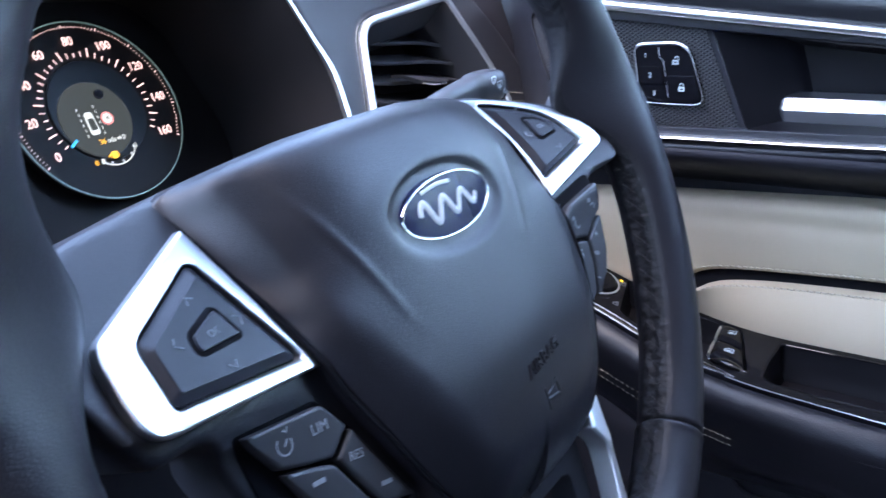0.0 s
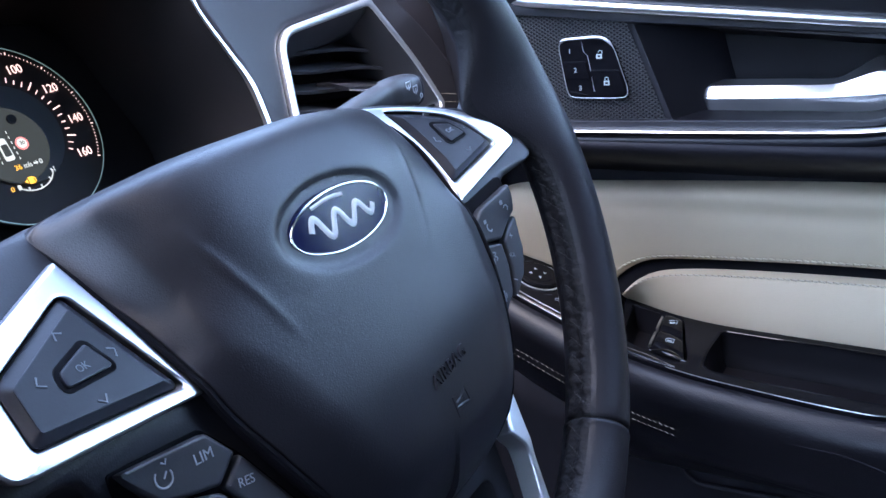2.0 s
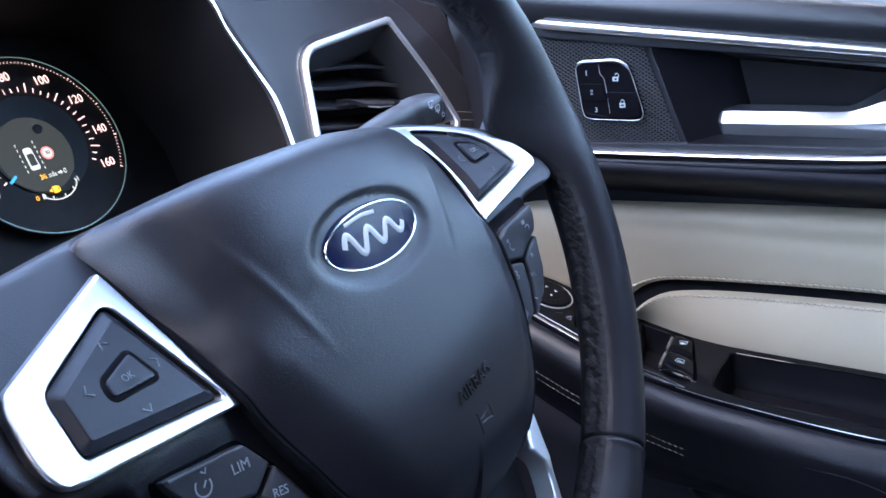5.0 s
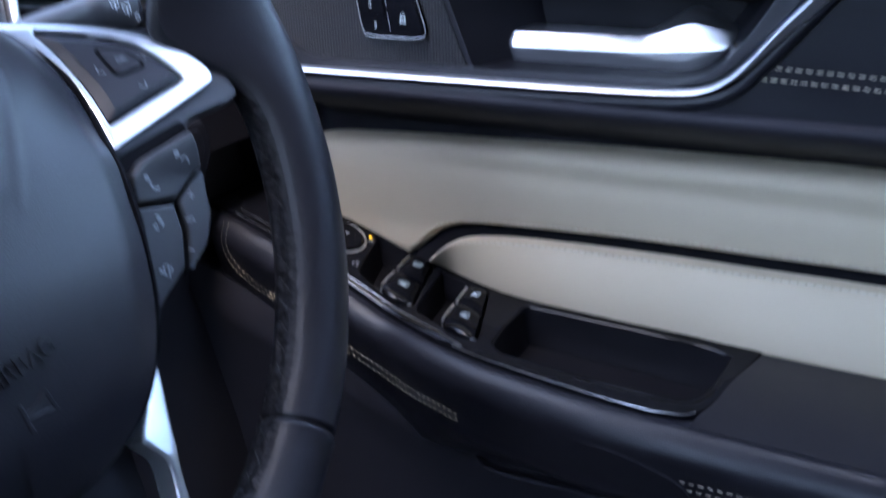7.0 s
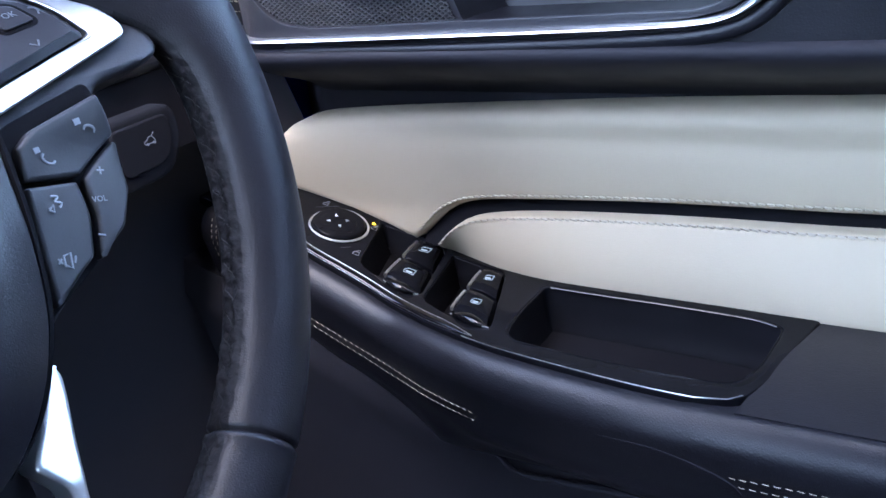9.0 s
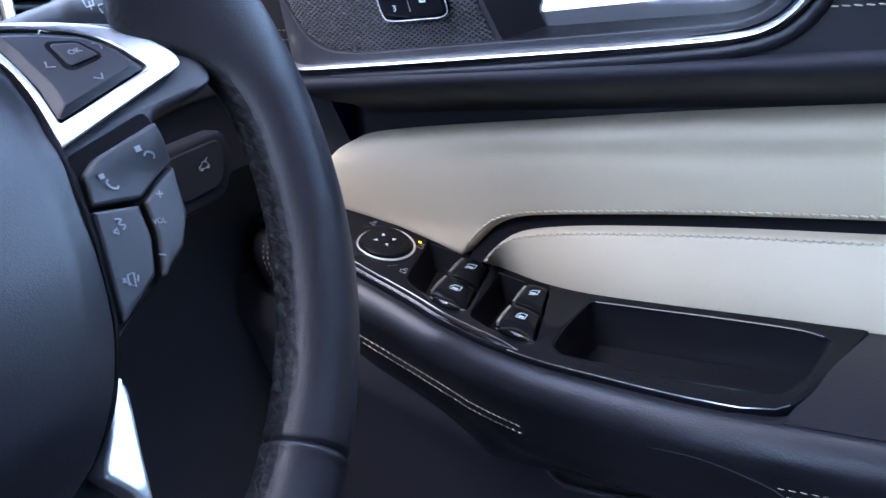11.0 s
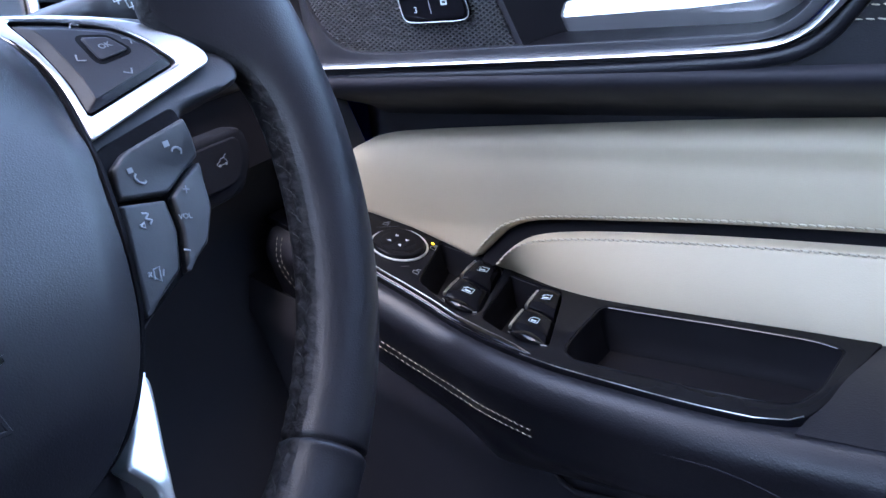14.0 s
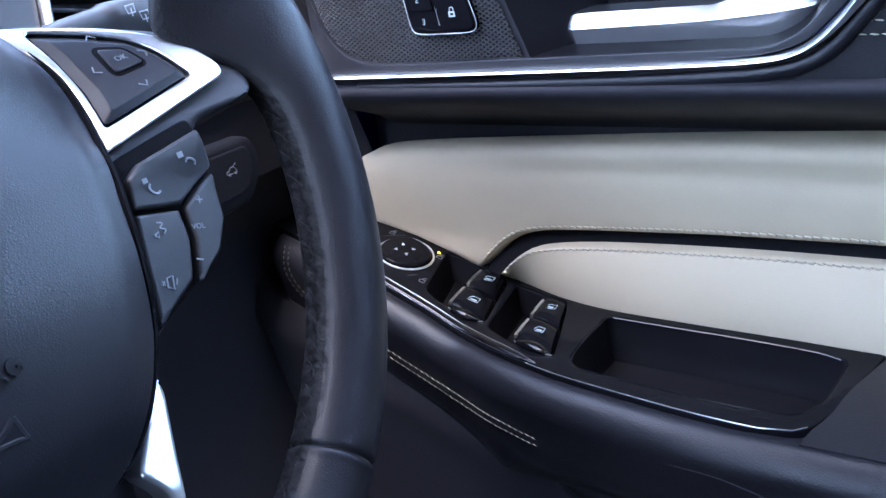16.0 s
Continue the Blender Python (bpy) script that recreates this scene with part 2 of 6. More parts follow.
def plate(outer, holes=(), d0=0.0, d1=0.004, bevel=0.001, at=flat, cuts=(), bm=None, steps=2, across=()):
    """A plate with holes and rounded edges, from d0 (back) to d1 (front), laid out flat and then placed by at(u, v, d).
    cuts, across: values of v and of u at which it is cut, so that it can bend."""
    own = bm is None
    bm = bmesh.new() if own else bm
    made = []
    loops = [(outer, 1)] + [(h, -1) for h in holes]
    tops, bottoms = [], []
    for poly, s in loops:
        rings = [(poly, d0)]
        for j in range(steps + 1):
            a = math.pi / 2 * j / steps
            rings.append((inset(poly, s * bevel * (1 - math.cos(a))) if bevel else poly, d1 - bevel + bevel * math.sin(a)))
            if not bevel:
                break
        if not bevel:
            rings = [(poly, d0), (poly, d1)]
        vs = [[bm.verts.new((p[0], p[1], d)) for p in ring] for ring, d in rings]
        made += [v for ring in vs for v in ring]
        n = len(poly)
        for lo, hi in zip(vs, vs[1:]):
            for i in range(n):
                bm.faces.new((lo[i - 1], lo[i], hi[i], hi[i - 1]))
        tops.append(vs[-1])
        bottoms.append(vs[0])
    for group in (tops, bottoms):
        edges = []
        for ring in group:
            for i in range(len(ring)):
                edges.append(bm.edges.get((ring[i - 1], ring[i])) or bm.edges.new((ring[i - 1], ring[i])))
        bmesh.ops.triangle_fill(bm, use_beauty=True, use_dissolve=False, edges=edges)
    if (cuts or across) and own:
        for u in across:
            bmesh.ops.bisect_plane(bm, geom=bm.verts[:] + bm.edges[:] + bm.faces[:], plane_co=(u, 0, 0), plane_no=(1, 0, 0), dist=1e-6)
        for v in cuts:
            bmesh.ops.bisect_plane(bm, geom=bm.verts[:] + bm.edges[:] + bm.faces[:], plane_co=(0, v, 0), plane_no=(0, 1, 0), dist=1e-6)
        made = bm.verts[:]
    for v in made:
        v.co = at(v.co.x, v.co.y, v.co.z)
    PLATES.add(id(bm))
    return bm


def sweep(line, profile, closed=False, up=(0, 0, 1), scale=None, bm=None, at=None, caps=True):
    """A profile (points across, up) carried along a line; scale: one number a point of the line."""
    bm = bm or bmesh.new()
    line = [Vector(p) for p in line]
    n, rows = len(line), []
    for i, p in enumerate(line):
        a = line[i - 1] if closed or i else line[0]
        b = line[(i + 1) % n] if closed or i < n - 1 else line[-1]
        t = (b - a).normalized()
        side = t.cross(Vector(up))
        side = side.normalized() if side.length > 1e-6 else Vector((1, 0, 0))
        top = side.cross(t)
        s = scale[i] if scale else 1.0
        rows.append([bm.verts.new(p + side * (x * s) + top * (y * s)) for x, y in profile])
    k = len(profile)
    for i in range(n if closed else n - 1):
        r, q = rows[i], rows[(i + 1) % n]
        for j in range(k):
            bm.faces.new((r[j - 1], r[j], q[j], q[j - 1]))
    if not closed and caps:
        bm.faces.new(rows[0])
        bm.faces.new(rows[-1][::-1])
    if at:
        for r in rows:
            for v in r:
                v.co = at(*v.co)
    return bm


def ring_profile(r, n=8, squash=1.0):
    return [(r * math.cos(2 * math.pi * i / n), r * squash * math.sin(2 * math.pi * i / n)) for i in range(n)]


def shell(rows, push, bm=None):
    """A closed sheet: the grid of points as its face and the same grid moved by push as its back."""
    bm = bm or bmesh.new()
    front = [[bm.verts.new(p) for p in r] for r in rows]
    back = [[bm.verts.new(Vector(p) + Vector(push)) for p in r] for r in rows]
    m, n = len(rows), len(rows[0])
    for i in range(m - 1):
        for j in range(n - 1):
            bm.faces.new((front[i][j], front[i][j + 1], front[i + 1][j + 1], front[i + 1][j]))
            bm.faces.new((back[i][j], back[i + 1][j], back[i + 1][j + 1], back[i][j + 1]))
    for i in range(m - 1):
        for j in (0, n - 1):
            bm.faces.new((front[i][j], front[i + 1][j], back[i + 1][j], back[i][j]))
    for j in range(n - 1):
        for i in (0, m - 1):
            bm.faces.new((front[i][j], front[i][j + 1], back[i][j + 1], back[i][j]))
    return bm


def block(lo, hi, bevel=0.0, bm=None):
    bm = bm or bmesh.new()
    c = [(a + b) / 2 for a, b in zip(lo, hi)]
    s = [b - a for a, b in zip(lo, hi)]
    made = bmesh.ops.create_cube(bm, size=1, matrix=Matrix.Translation(c) @ Matrix.Diagonal((*s, 1)))
    if bevel:
        edges = list({e for v in made["verts"] for e in v.link_edges})
        bmesh.ops.bevel(bm, geom=edges, offset=bevel, segments=2, affect="EDGES", profile=0.5)
    return bm


def lettering(text, size, at, depth=0.0004, width=1.0):
    """Raised letters as a mesh, centred and placed by at(u, v, d)."""
    cu = bpy.data.curves.new("letters", "FONT")
    cu.body, cu.size, cu.align_x, cu.align_y, cu.extrude, cu.resolution_u = text, size, "CENTER", "CENTER", depth, 3
    ob = bpy.data.objects.new("letters", cu)
    scene.collection.objects.link(ob)
    me = bpy.data.meshes.new_from_object(ob.evaluated_get(bpy.context.evaluated_depsgraph_get()))
    bpy.data.objects.remove(ob)
    for v in me.vertices:
        v.co = at(v.co.x * width, v.co.y, v.co.z)
    return me


def mapped(at, u0, v0, turn=0.0, d0=0.0):
    """at() with its origin moved to (u0, v0, d0) and turned by degrees."""
    c, s = math.cos(radians(turn)), math.sin(radians(turn))
    return lambda u, v, d: at(u0 + u * c - v * s, v0 + u * s + v * c, d0 + d)


def stroke(points, r, at, closed=False, n=6, squash=0.5, bm=None):
    """A thin drawn line on a surface: points are (u, v)."""
    return sweep([(p[0], p[1], 0) for p in points], ring_profile(r, n, squash), closed, (0, 0, 1), bm=bm, at=at)


def stitches(line, pitch, length, r, out, bm=None, lean=0.12):
    """Separate stitches along a line of points, standing on the side that out points to."""
    bm = bm or bmesh.new()
    line = [Vector(p) for p in line]
    out = Vector(out).normalized()
    gone, due = 0.0, pitch / 2
    for a, b in zip(line, line[1:]):
        seg = (b - a).length
        while seg and due <= gone + seg:
            c = a + (b - a) * ((due - gone) / seg)
            t = (b - a).normalized()
            side = t.cross(out).normalized()
            t = (t + side * (lean + random.uniform(-0.05, 0.05))).normalized()
            rows = []
            for s, k, lift in ((-0.5, 0.45, 0.0), (-0.25, 1.0, 0.5), (0.25, 1.0, 0.5), (0.5, 0.45, 0.0)):
                q = c + t * (s * length) + out * (r * lift)
                rows.append([bm.verts.new(q + side * (r * k * math.cos(w)) + out * (r * k * math.sin(w))) for w in (0, 1.05, 2.1, 3.14, 4.19, 5.24)])
            for p, q in zip(rows, rows[1:]):
                for j in range(6):
                    bm.faces.new((p[j - 1], p[j], q[j], q[j - 1]))
            bm.faces.new(rows[0])
            bm.faces.new(rows[-1])
            due += pitch
        gone += seg
    return bm


def table(points):
    """A function that runs straight through (key, value, value...) rows, in rising order of key."""
    keys = [p[0] for p in points]
    cols = list(zip(*[p[1:] for p in points]))
    if len(cols) == 1:
        return lambda k: float(np.interp(k, keys, cols[0]))
    return lambda k: [float(np.interp(k, keys, c)) for c in cols]


def smooth_table(points):
    """The same, but smooth."""
    line = spline([(p[0], p[1], 0) for p in points], 8)
    ks, vs = [p.x for p in line], [p.y for p in line]
    return lambda k: float(np.interp(k, ks, vs))


# ---------------------------------------------------------------- outside and cabin shell
def build_setting():
    single("ground", block((-60, -60, -0.2), (60, 60, 0.0)), ASPHALT, "dark grey asphalt of a car park", "ground", "structure")
    # unseen dark ring, added to hold back light from the low sky
    ring = [[Vector((34 * math.cos(a), 34 * math.sin(a), z)) for a in np.linspace(0, 2 * math.pi, 73)] for z in (-0.1, 3.0, 6.0)]
    for k, p in enumerate(ring[2]):
        p.z += 1.6 * noise.noise((p.x * 0.25, p.y * 0.25, 3.0)) if k < 72 else 0.0
    ring[2][72] = ring[2][0].copy()
    single("backdrop", shell(ring, (0, 0, -0.05)), HORIZON, "unseen dark green ring added to dim the low sky", "backdrop", "structure")
    single("floor", block((-1.15, -1.7, 0.28), (0.42, 0.75, 0.33)), CARPET, "black carpeted car floor", "floor", "structure")
    # roof lining, unseen; its dark tone and front edge limit reflected light
    roof = lambda x, y, d: Vector((x, y, 1.48 + 0.04 * math.cos((x + 0.37) * 1.7) - 0.04 * ((y + 0.8) / 0.8) ** 2 - d))
    lining = plate([Vector(p) for p in ((-1.0, -1.75), (0.26, -1.75), (0.26, 0.03), (-1.0, 0.03))], (), 0.0, 0.03, 0.008, roof, [-1.5, -1.3, -1.1, -0.9, -0.7, -0.5, -0.3, -0.1])
    single("ceiling", lining, LINER, "unseen roof lining, kept dark to dull reflections", "ceiling", "structure")
    # unseen far walls, added to keep side light out of the cabin
    single("wall_left", block((-1.2, -1.75, 0.2), (-1.12, 0.75, 1.06), 0.01), DARK, "unseen dark wall added to shade the lower cabin", "wall", "structure")
    single("wall_left", block((-1.2, -1.75, 1.06), (-1.12, -0.30, 1.42), 0.01), DARK, "unseen dark wall added to shut out light from the far side", "wall", "structure")
    single("wall_rear", block((-1.2, -1.82, 0.3), (0.5, -1.74, 1.28), 0.01), DARK, "dark rear of the car cabin", "wall", "structure")
    # unseen partition, added to darken what the wheel reflects from behind
    single("wall_partition", block((-1.1, -0.52, 0.33), (0.24, -0.44, 1.45), 0.03), PARTITION, "unseen plain partition added to darken reflections from behind", "wall", "structure")
    # unseen wall, added to close the rear side right up past its window
    single("wall_right", block((0.38, -1.74, 0.3), (0.46, -0.505, 1.40), 0.01), DARK, "unseen dark wall that closes the rear side", "wall", "structure")
    single("wall_front", block((-1.2, 0.75, 0.3), (0.5, 0.82, 1.02), 0.01), DARK, "dark bulkhead behind the dashboard", "wall", "structure")
    # pillars between the windows
    for name, a, b, w in (("pillar", (-1.12, 0.62, 1.0), (-0.98, 0.08, 1.45), 0.05), ("pillar", (-1.1, -0.75, 0.40), (-0.98, -0.85, 1.47), 0.07),
                          ("pillar", (0.42, -0.47, 0.7), (0.29, -0.52, 1.47), 0.10), ("pillar", (-1.1, -1.75, 0.95), (-0.95, -1.5, 1.45), 0.06),
                          ("pillar", (0.42, -1.75, 0.95), (0.25, -1.5, 1.45), 0.06)):
        bm = sweep(spline([a, [(p + q) / 2 for p, q in zip(a, b)], b], 4), rounded([(-w / 2, -0.03), (w / 2, -0.03), (w / 2, 0.03), (-w / 2, 0.03)], 0.015))
        single(name, bm, LINER, "grey trimmed roof pillar", "pillar", "structure")
    # the pillar beside the windscreen, cream, standing on the end of the dashboard
    line = spline([(0.475, 0.52, 1.02), (0.445, 0.40, 1.075), (0.405, 0.22, 1.23), (0.36, 0.06, 1.37), (0.31, -0.06, 1.46)], 6)
    bm = sweep(line, rounded([(-0.035, -0.022), (0.035, -0.022), (0.03, 0.022), (-0.03, 0.022)], 0.014))
    single("pillar", bm, CREAM_CLOTH, "cream cloth-trimmed windscreen pillar", "pillar", "structure")


def glass_pane(name, corners, push, label):
    ob = single(name, shell(corners, push), GLASS, label, "window", "structure", smooth=0)
    ob.visible_shadow = False
    return ob


# ---------------------------------------------------------------- the steering wheel
TILT_W = radians(21)
WHEEL_AT = Vector((-0.006, -0.0028, 0.9571))
W_U, W_V, W_W = Vector((1, 0, 0)), Vector((0, math.sin(TILT_W), math.cos(TILT_W))), Vector((0, -math.cos(TILT_W), math.sin(TILT_W)))
RIM_R, RIM_T = 0.172, 0.0156


def on_wheel(u, v, d):
    """Right, up along the wheel, out towards the driver."""
    return WHEEL_AT + W_U * u + W_V * v + W_W * d


def rim_point(theta, phi, grow=0.0):
    """A point of the rim's skin; theta round the wheel, phi round the tube (0: outside, 90: towards the driver)."""
    d = math.degrees(theta) % 360
    lean = (d if d < 180 else d - 360) if math.cos(theta) > 0 else 180 - d
    bump = math.exp(-((lean - 12) / (8.5 if lean > 12 else 9.5)) ** 2)
    foot = sum(math.exp(-((d - c) / 6.5) ** 2) for c in (283, 257))
    groove = max(math.exp(-(((d - c + 180) % 360 - 180) / 0.30) ** 2) for c in (308, 232, 75, 105))
    lip = max(math.exp(-(((d - c + 180) % 360 - 180) / 0.55) ** 2) for c in (307.1, 232.9))
    slant = math.degrees(phi) % 360 - 186
    free = (1 - 0.9 * min(1.0, bump * 3)) * max(0.0, 1 - foot * 2) * (1 - groove)
    wave = 0.5 + 0.5 * math.cos(2 * math.pi * (d - 0.10 * slant) / 3.3)
    ruck = 1.5 * (noise.noise((d * 0.8, slant * 0.09, 1.7)) + 0.6 * noise.noise((d * 2.1, slant * 0.22, 4.1))) * math.exp(-(slant / 27) ** 4)
    seam = 0.0006 * math.exp(-(slant / 8) ** 4) - 0.00030 * (0.3 + 0.7 * wave) * math.exp(-((abs(slant) - 16) / 7) ** 2)
    r = RIM_T + grow - 0.0015 * groove + 0.0004 * lip - free * (seam - 0.0006 * ruck)
    inner = 0.5 - 0.5 * math.cos(phi)
    radial = math.cos(phi) * r - 0.020 * bump * inner ** 3 - 0.011 * foot * inner ** 4
    axial = math.sin(phi) * r * (1 - 0.35 * bump * inner ** 2) - 0.014 * bump * inner ** 2
    k = RIM_R + radial
    return on_wheel(k * math.cos(theta), k * math.sin(theta), axial)


def spoke_lift(u, v):
    """The spokes lean back above the lower edge of their trims."""
    a = v + 0.0147
    lean = a if a > 0.006 else 0.0 if a < -0.006 else (a + 0.006) ** 2 / 0.024
    return -0.003 - 0.6 * lean + 0.233 * max(0.0, min(1.0, (a + 0.01) / 0.02)) * (abs(u) - 0.0784)


def on_spoke(u, v, d):
    return on_wheel(u, v, spoke_lift(u, v) + d)


def smooth_columns(points):
    """Smooth runs through (key, value, value...) rows."""
    cols = [smooth_table([(p[0], p[i]) for p in points]) for i in range(1, len(points[0]))]
    return lambda k: [c(k) for c in cols]


COVER_TABLE = smooth_columns([(-0.1060, -0.0030, -0.006, -0.006, 0.010, 0.012), (-0.1020, 0.0020, -0.001, -0.001, 0.024, 0.026), (-0.0950, 0.0060, 0.002, 0.002, 0.036, 0.0395),
                              (-0.0830, 0.0090, 0.004, 0.004, 0.047, 0.0518), (-0.0650, 0.0115, 0.005, 0.005, 0.0575, 0.0640), (-0.0430, 0.0120, 0.004, 0.005, 0.0675, 0.0720),
                              (-0.0200, 0.0085, 0.001, 0.002, 0.0755, 0.0790), (0.0, 0.0052, -0.010, -0.010, 0.0779, 0.0876), (0.0120, 0.0036, -0.018, -0.016, 0.0788, 0.0914),
                              (0.0250, 0.0010, -0.028, -0.022, 0.0806, 0.0929), (0.0380, -0.0038, -0.0375, -0.030, 0.0820, 0.0919), (0.0460, -0.0082, -0.0425, -0.035, 0.0832, 0.0890),
                              (0.0500, -0.0118, -0.042, -0.0355, 0.0800, 0.0785), (0.0525, -0.0158, -0.038, -0.033, 0.0660, 0.0600), (0.0545, -0.0215, -0.028, -0.028, 0.0400, 0.0380)])


def cover_front(u, v):
    """How far the airbag cover stands out at a place: a plateau, a crease on either side, and flanks that fall away."""
    centre, left, right, half_l, half_r = COVER_TABLE(v)
    edge, half = (left, half_l) if u < 0 else (right, half_r)
    s = min(1.0, abs(u) / half)
    crease = abs(u - 0.003) - (0.0505 + 0.32 * v if u < 0 else 0.0418 + 0.56 * v)
    ridge = max(0.0, min(1.0, (v + 0.018) / 0.025)) * max(0.0, min(1.0, (0.046 - v) / 0.02))
    raised = 0.0007 * ridge * math.exp(-(crease / 0.0019) ** 2)
    domed = edge + (centre - edge) * (1 - s ** (4.0 if u < 0 else 3.0))
    # shield: flat within a V, with flanks that fall away on both sides and below
    side, foot = (-u - 0.0690 - 0.47 * v if u < 0 else u - 0.0770 - 0.37 * v) * 0.91, -(v + 0.0790)
    out = max(side, foot) + 0.25 * max(0.0, 0.012 - abs(side - foot)) ** 2 / 0.012
    ease = 0.006 if u < 0 else 0.003
    fall = out if out > ease else 0.0 if out < -ease else (out + ease) ** 2 / (4 * ease)
    shield = centre - 0.7 * u * u - (0.42 if u < 0 else 0.26) * fall
    k = max(0.0, min(1.0, (0.016 - v) / 0.032))
    k = k * k * (3 - 2 * k)
    hem = max(0.0, (s - 0.84) / 0.16) ** 2 * max(0.0, min(1.0, (v + 0.022) / 0.02))
    return (domed * (1 - k) + shield * k + raised) * (1 - hem) + edge * hem


def build_wheel():
    wheel = thing("steering_wheel", WHEEL_AT, "black leather steering wheel with satin silver spoke trims", "steering wheel")
    # rim
    bm = bmesh.new()
    thetas = [2 * math.pi * i / 1440 for i in range(1440)]
    tube = [radians(a) for a in list(range(0, 140, 15)) + list(range(148, 214, 3)) + [220, 229, 240, 256, 274, 292, 310, 328]]
    rows = [[bm.verts.new(rim_point(t, tube[j])) for j in range(40)] for t in thetas]
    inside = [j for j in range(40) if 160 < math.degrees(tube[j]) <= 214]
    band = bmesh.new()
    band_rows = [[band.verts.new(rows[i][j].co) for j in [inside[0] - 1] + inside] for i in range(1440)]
    for i in range(1440):
        a, b = rows[i - 1], rows[i]
        for j in range(40):
            if j not in inside:
                bm.faces.new((a[j - 1], a[j], b[j], b[j - 1]))
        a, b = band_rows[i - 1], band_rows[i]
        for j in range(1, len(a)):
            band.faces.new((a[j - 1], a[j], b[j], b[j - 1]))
    rim = part("rim", bm, RIM_LEATHER, wheel, "grained black leather rim with cross seams", smooth=60)
    # real puckers; the darker tone stands in for shade on this face
    part("puckered_band", band, PUCKER, rim, "puckered black leather along the inside of the rim, darkened for shade", smooth=60)
    # slanting thread along the inner face of the rim
    bm = bmesh.new()
    for i in range(109):
        d = 3.3 * i
        if any(abs((d - c + 180) % 360 - 180) < w for c, w in ((12, 13), (168, 13), (283, 8), (257, 8), (308, 1.5), (232, 1.5), (75, 1.5), (105, 1.5))):
            continue
        line = [rim_point(radians(d + 1.65 + 0.10 * (a - 186)), radians(a), -0.0001) for a in (172, 177, 182, 186, 190, 195, 200)]
        sweep(line, ring_profile(0.00036, 5), up=W_W, scale=[0.5, 1, 1, 1, 1, 1, 0.5], bm=bm)
    part("stitching", bm, BLACK_THREAD, rim, "black slanting thread on the inner rim", smooth=60, kind="stuff")

    # airbag cover: a domed shield, deeper at its foot
    vs = [-0.106, -0.1045, -0.102, -0.0985] + list(np.linspace(-0.095, 0.046, 95)) + [0.048, 0.050, 0.0515, 0.0525, 0.0537, 0.0545]
    us = [math.sin(a) for a in np.linspace(-math.pi / 2, math.pi / 2, 151)]
    rows = []
    for v in vs:
        half_l, half_r = COVER_TABLE(v)[3:]
        row = []
        for k in us:
            u = k * (half_l if k < 0 else half_r)
            far = math.hypot((u - 0.003) / 0.034, (v - 0.012) / 0.0165)
            dip = 0.0022 if far < 0.9 else 0.0022 * math.exp(-((far - 0.9) / 0.10) ** 2)
            row.append(on_wheel(u, v, cover_front(u, v) - dip - 0.003 * max(0.0, (abs(k) - 0.985) / 0.015) ** 2))
        rows.append(row)
    cover = part("airbag_cover", shell(rows, W_W * -0.016), COVER, wheel, "grained dark airbag cover with an oval badge recess", smooth=40)
    # dark joint between the cover and its neighbours
    for s, col, reach in ((-1, 3, (0.0435, -0.098)), (1, 4, (0.036, -0.098))):
        line = []
        for v in np.linspace(*reach, 40):
            row = COVER_TABLE(v)
            level = min(row[1 if s < 0 else 2], cover_front(s * row[col] * 0.995, v)) - 0.0002
            line.append(on_wheel(s * (row[col] + 0.0007), v, max(level, spoke_lift(row[col], v) - 0.0004)))
        part("cover_joint", sweep(line, ring_profile(0.0012, 6), up=W_W, scale=[min(1.0, 0.15 + 0.2 * min(i, 39 - i)) for i in range(40)]), GAP, cover, "dark joint round the cover")
    # badge: plain shapes in its colours
    dome = lambda u, v, d: on_wheel(0.003 + u, 0.012 + v, 0.0006 + d - 1.6 * u * u)
    oval = [(0.0285 * math.cos(a), 0.0118 * math.sin(a)) for a in np.linspace(0, 2 * math.pi, 64, endpoint=False)]
    badge = part("badge", plate(oval, (), -0.002, 0.0022, 0.0012, dome), BLUE_OVAL, wheel, "blue enamel oval badge with silver edge")
    part("badge_edge", stroke(inset([Vector(p) for p in oval], 0.0009), 0.00045, lambda u, v, d: dome(u, v, 0.0022 + d), True, 8, 0.7), CHROME, badge, "bright silver edge line")
    bm = bmesh.new()
    wave = [(-0.018 + 0.036 * i / 24, (0.0046 - 0.00008 * i) * math.sin(i * math.pi / 4) - 0.0002) for i in range(25)]
    for line, r in ((wave, 0.0015), ([(-0.014, 0.0076), (-0.004, 0.0086), (0.004, 0.0078)], 0.0009)):
        stroke(spline([(*p, 0) for p in line], 3), r, lambda u, v, d: dome(u, v, 0.0021 + d), False, 6, 0.35, bm)
    part("badge_script", bm, PLATE, badge, "white wavy stroke on the badge")
    # raised word and horn sign low on the cover
    me = lettering("AIRBAG", 0.0072, mapped(lambda u, v, d: on_wheel(u, v, cover_front(u, v) + d - 0.0001), 0.0105, -0.0545, 6), 0.0010, 1.02)
    part("airbag_word", me, COVER, cover, "moulded word AIRBAG in the cover's own colour")
    low = mapped(lambda u, v, d: on_wheel(u, v, cover_front(u, v) + d), 0.0105, -0.0685, 6)
    bm = stroke([(-0.0050, -0.0042), (-0.0045, 0.0042)], 0.0009, low)
    stroke(spline([(-0.0045, 0.0008, 0), (0.0, 0.0012, 0), (0.0042, 0.0035, 0)], 4), 0.0008, low, bm=bm)
    stroke(spline([(-0.0047, -0.0008, 0), (0.0008, -0.0020, 0), (0.0048, -0.0032, 0)], 4), 0.0008, low, bm=bm)
    stroke([(0.0042, 0.0036), (0.0046, -0.0032)], 0.0008, low, bm=bm)
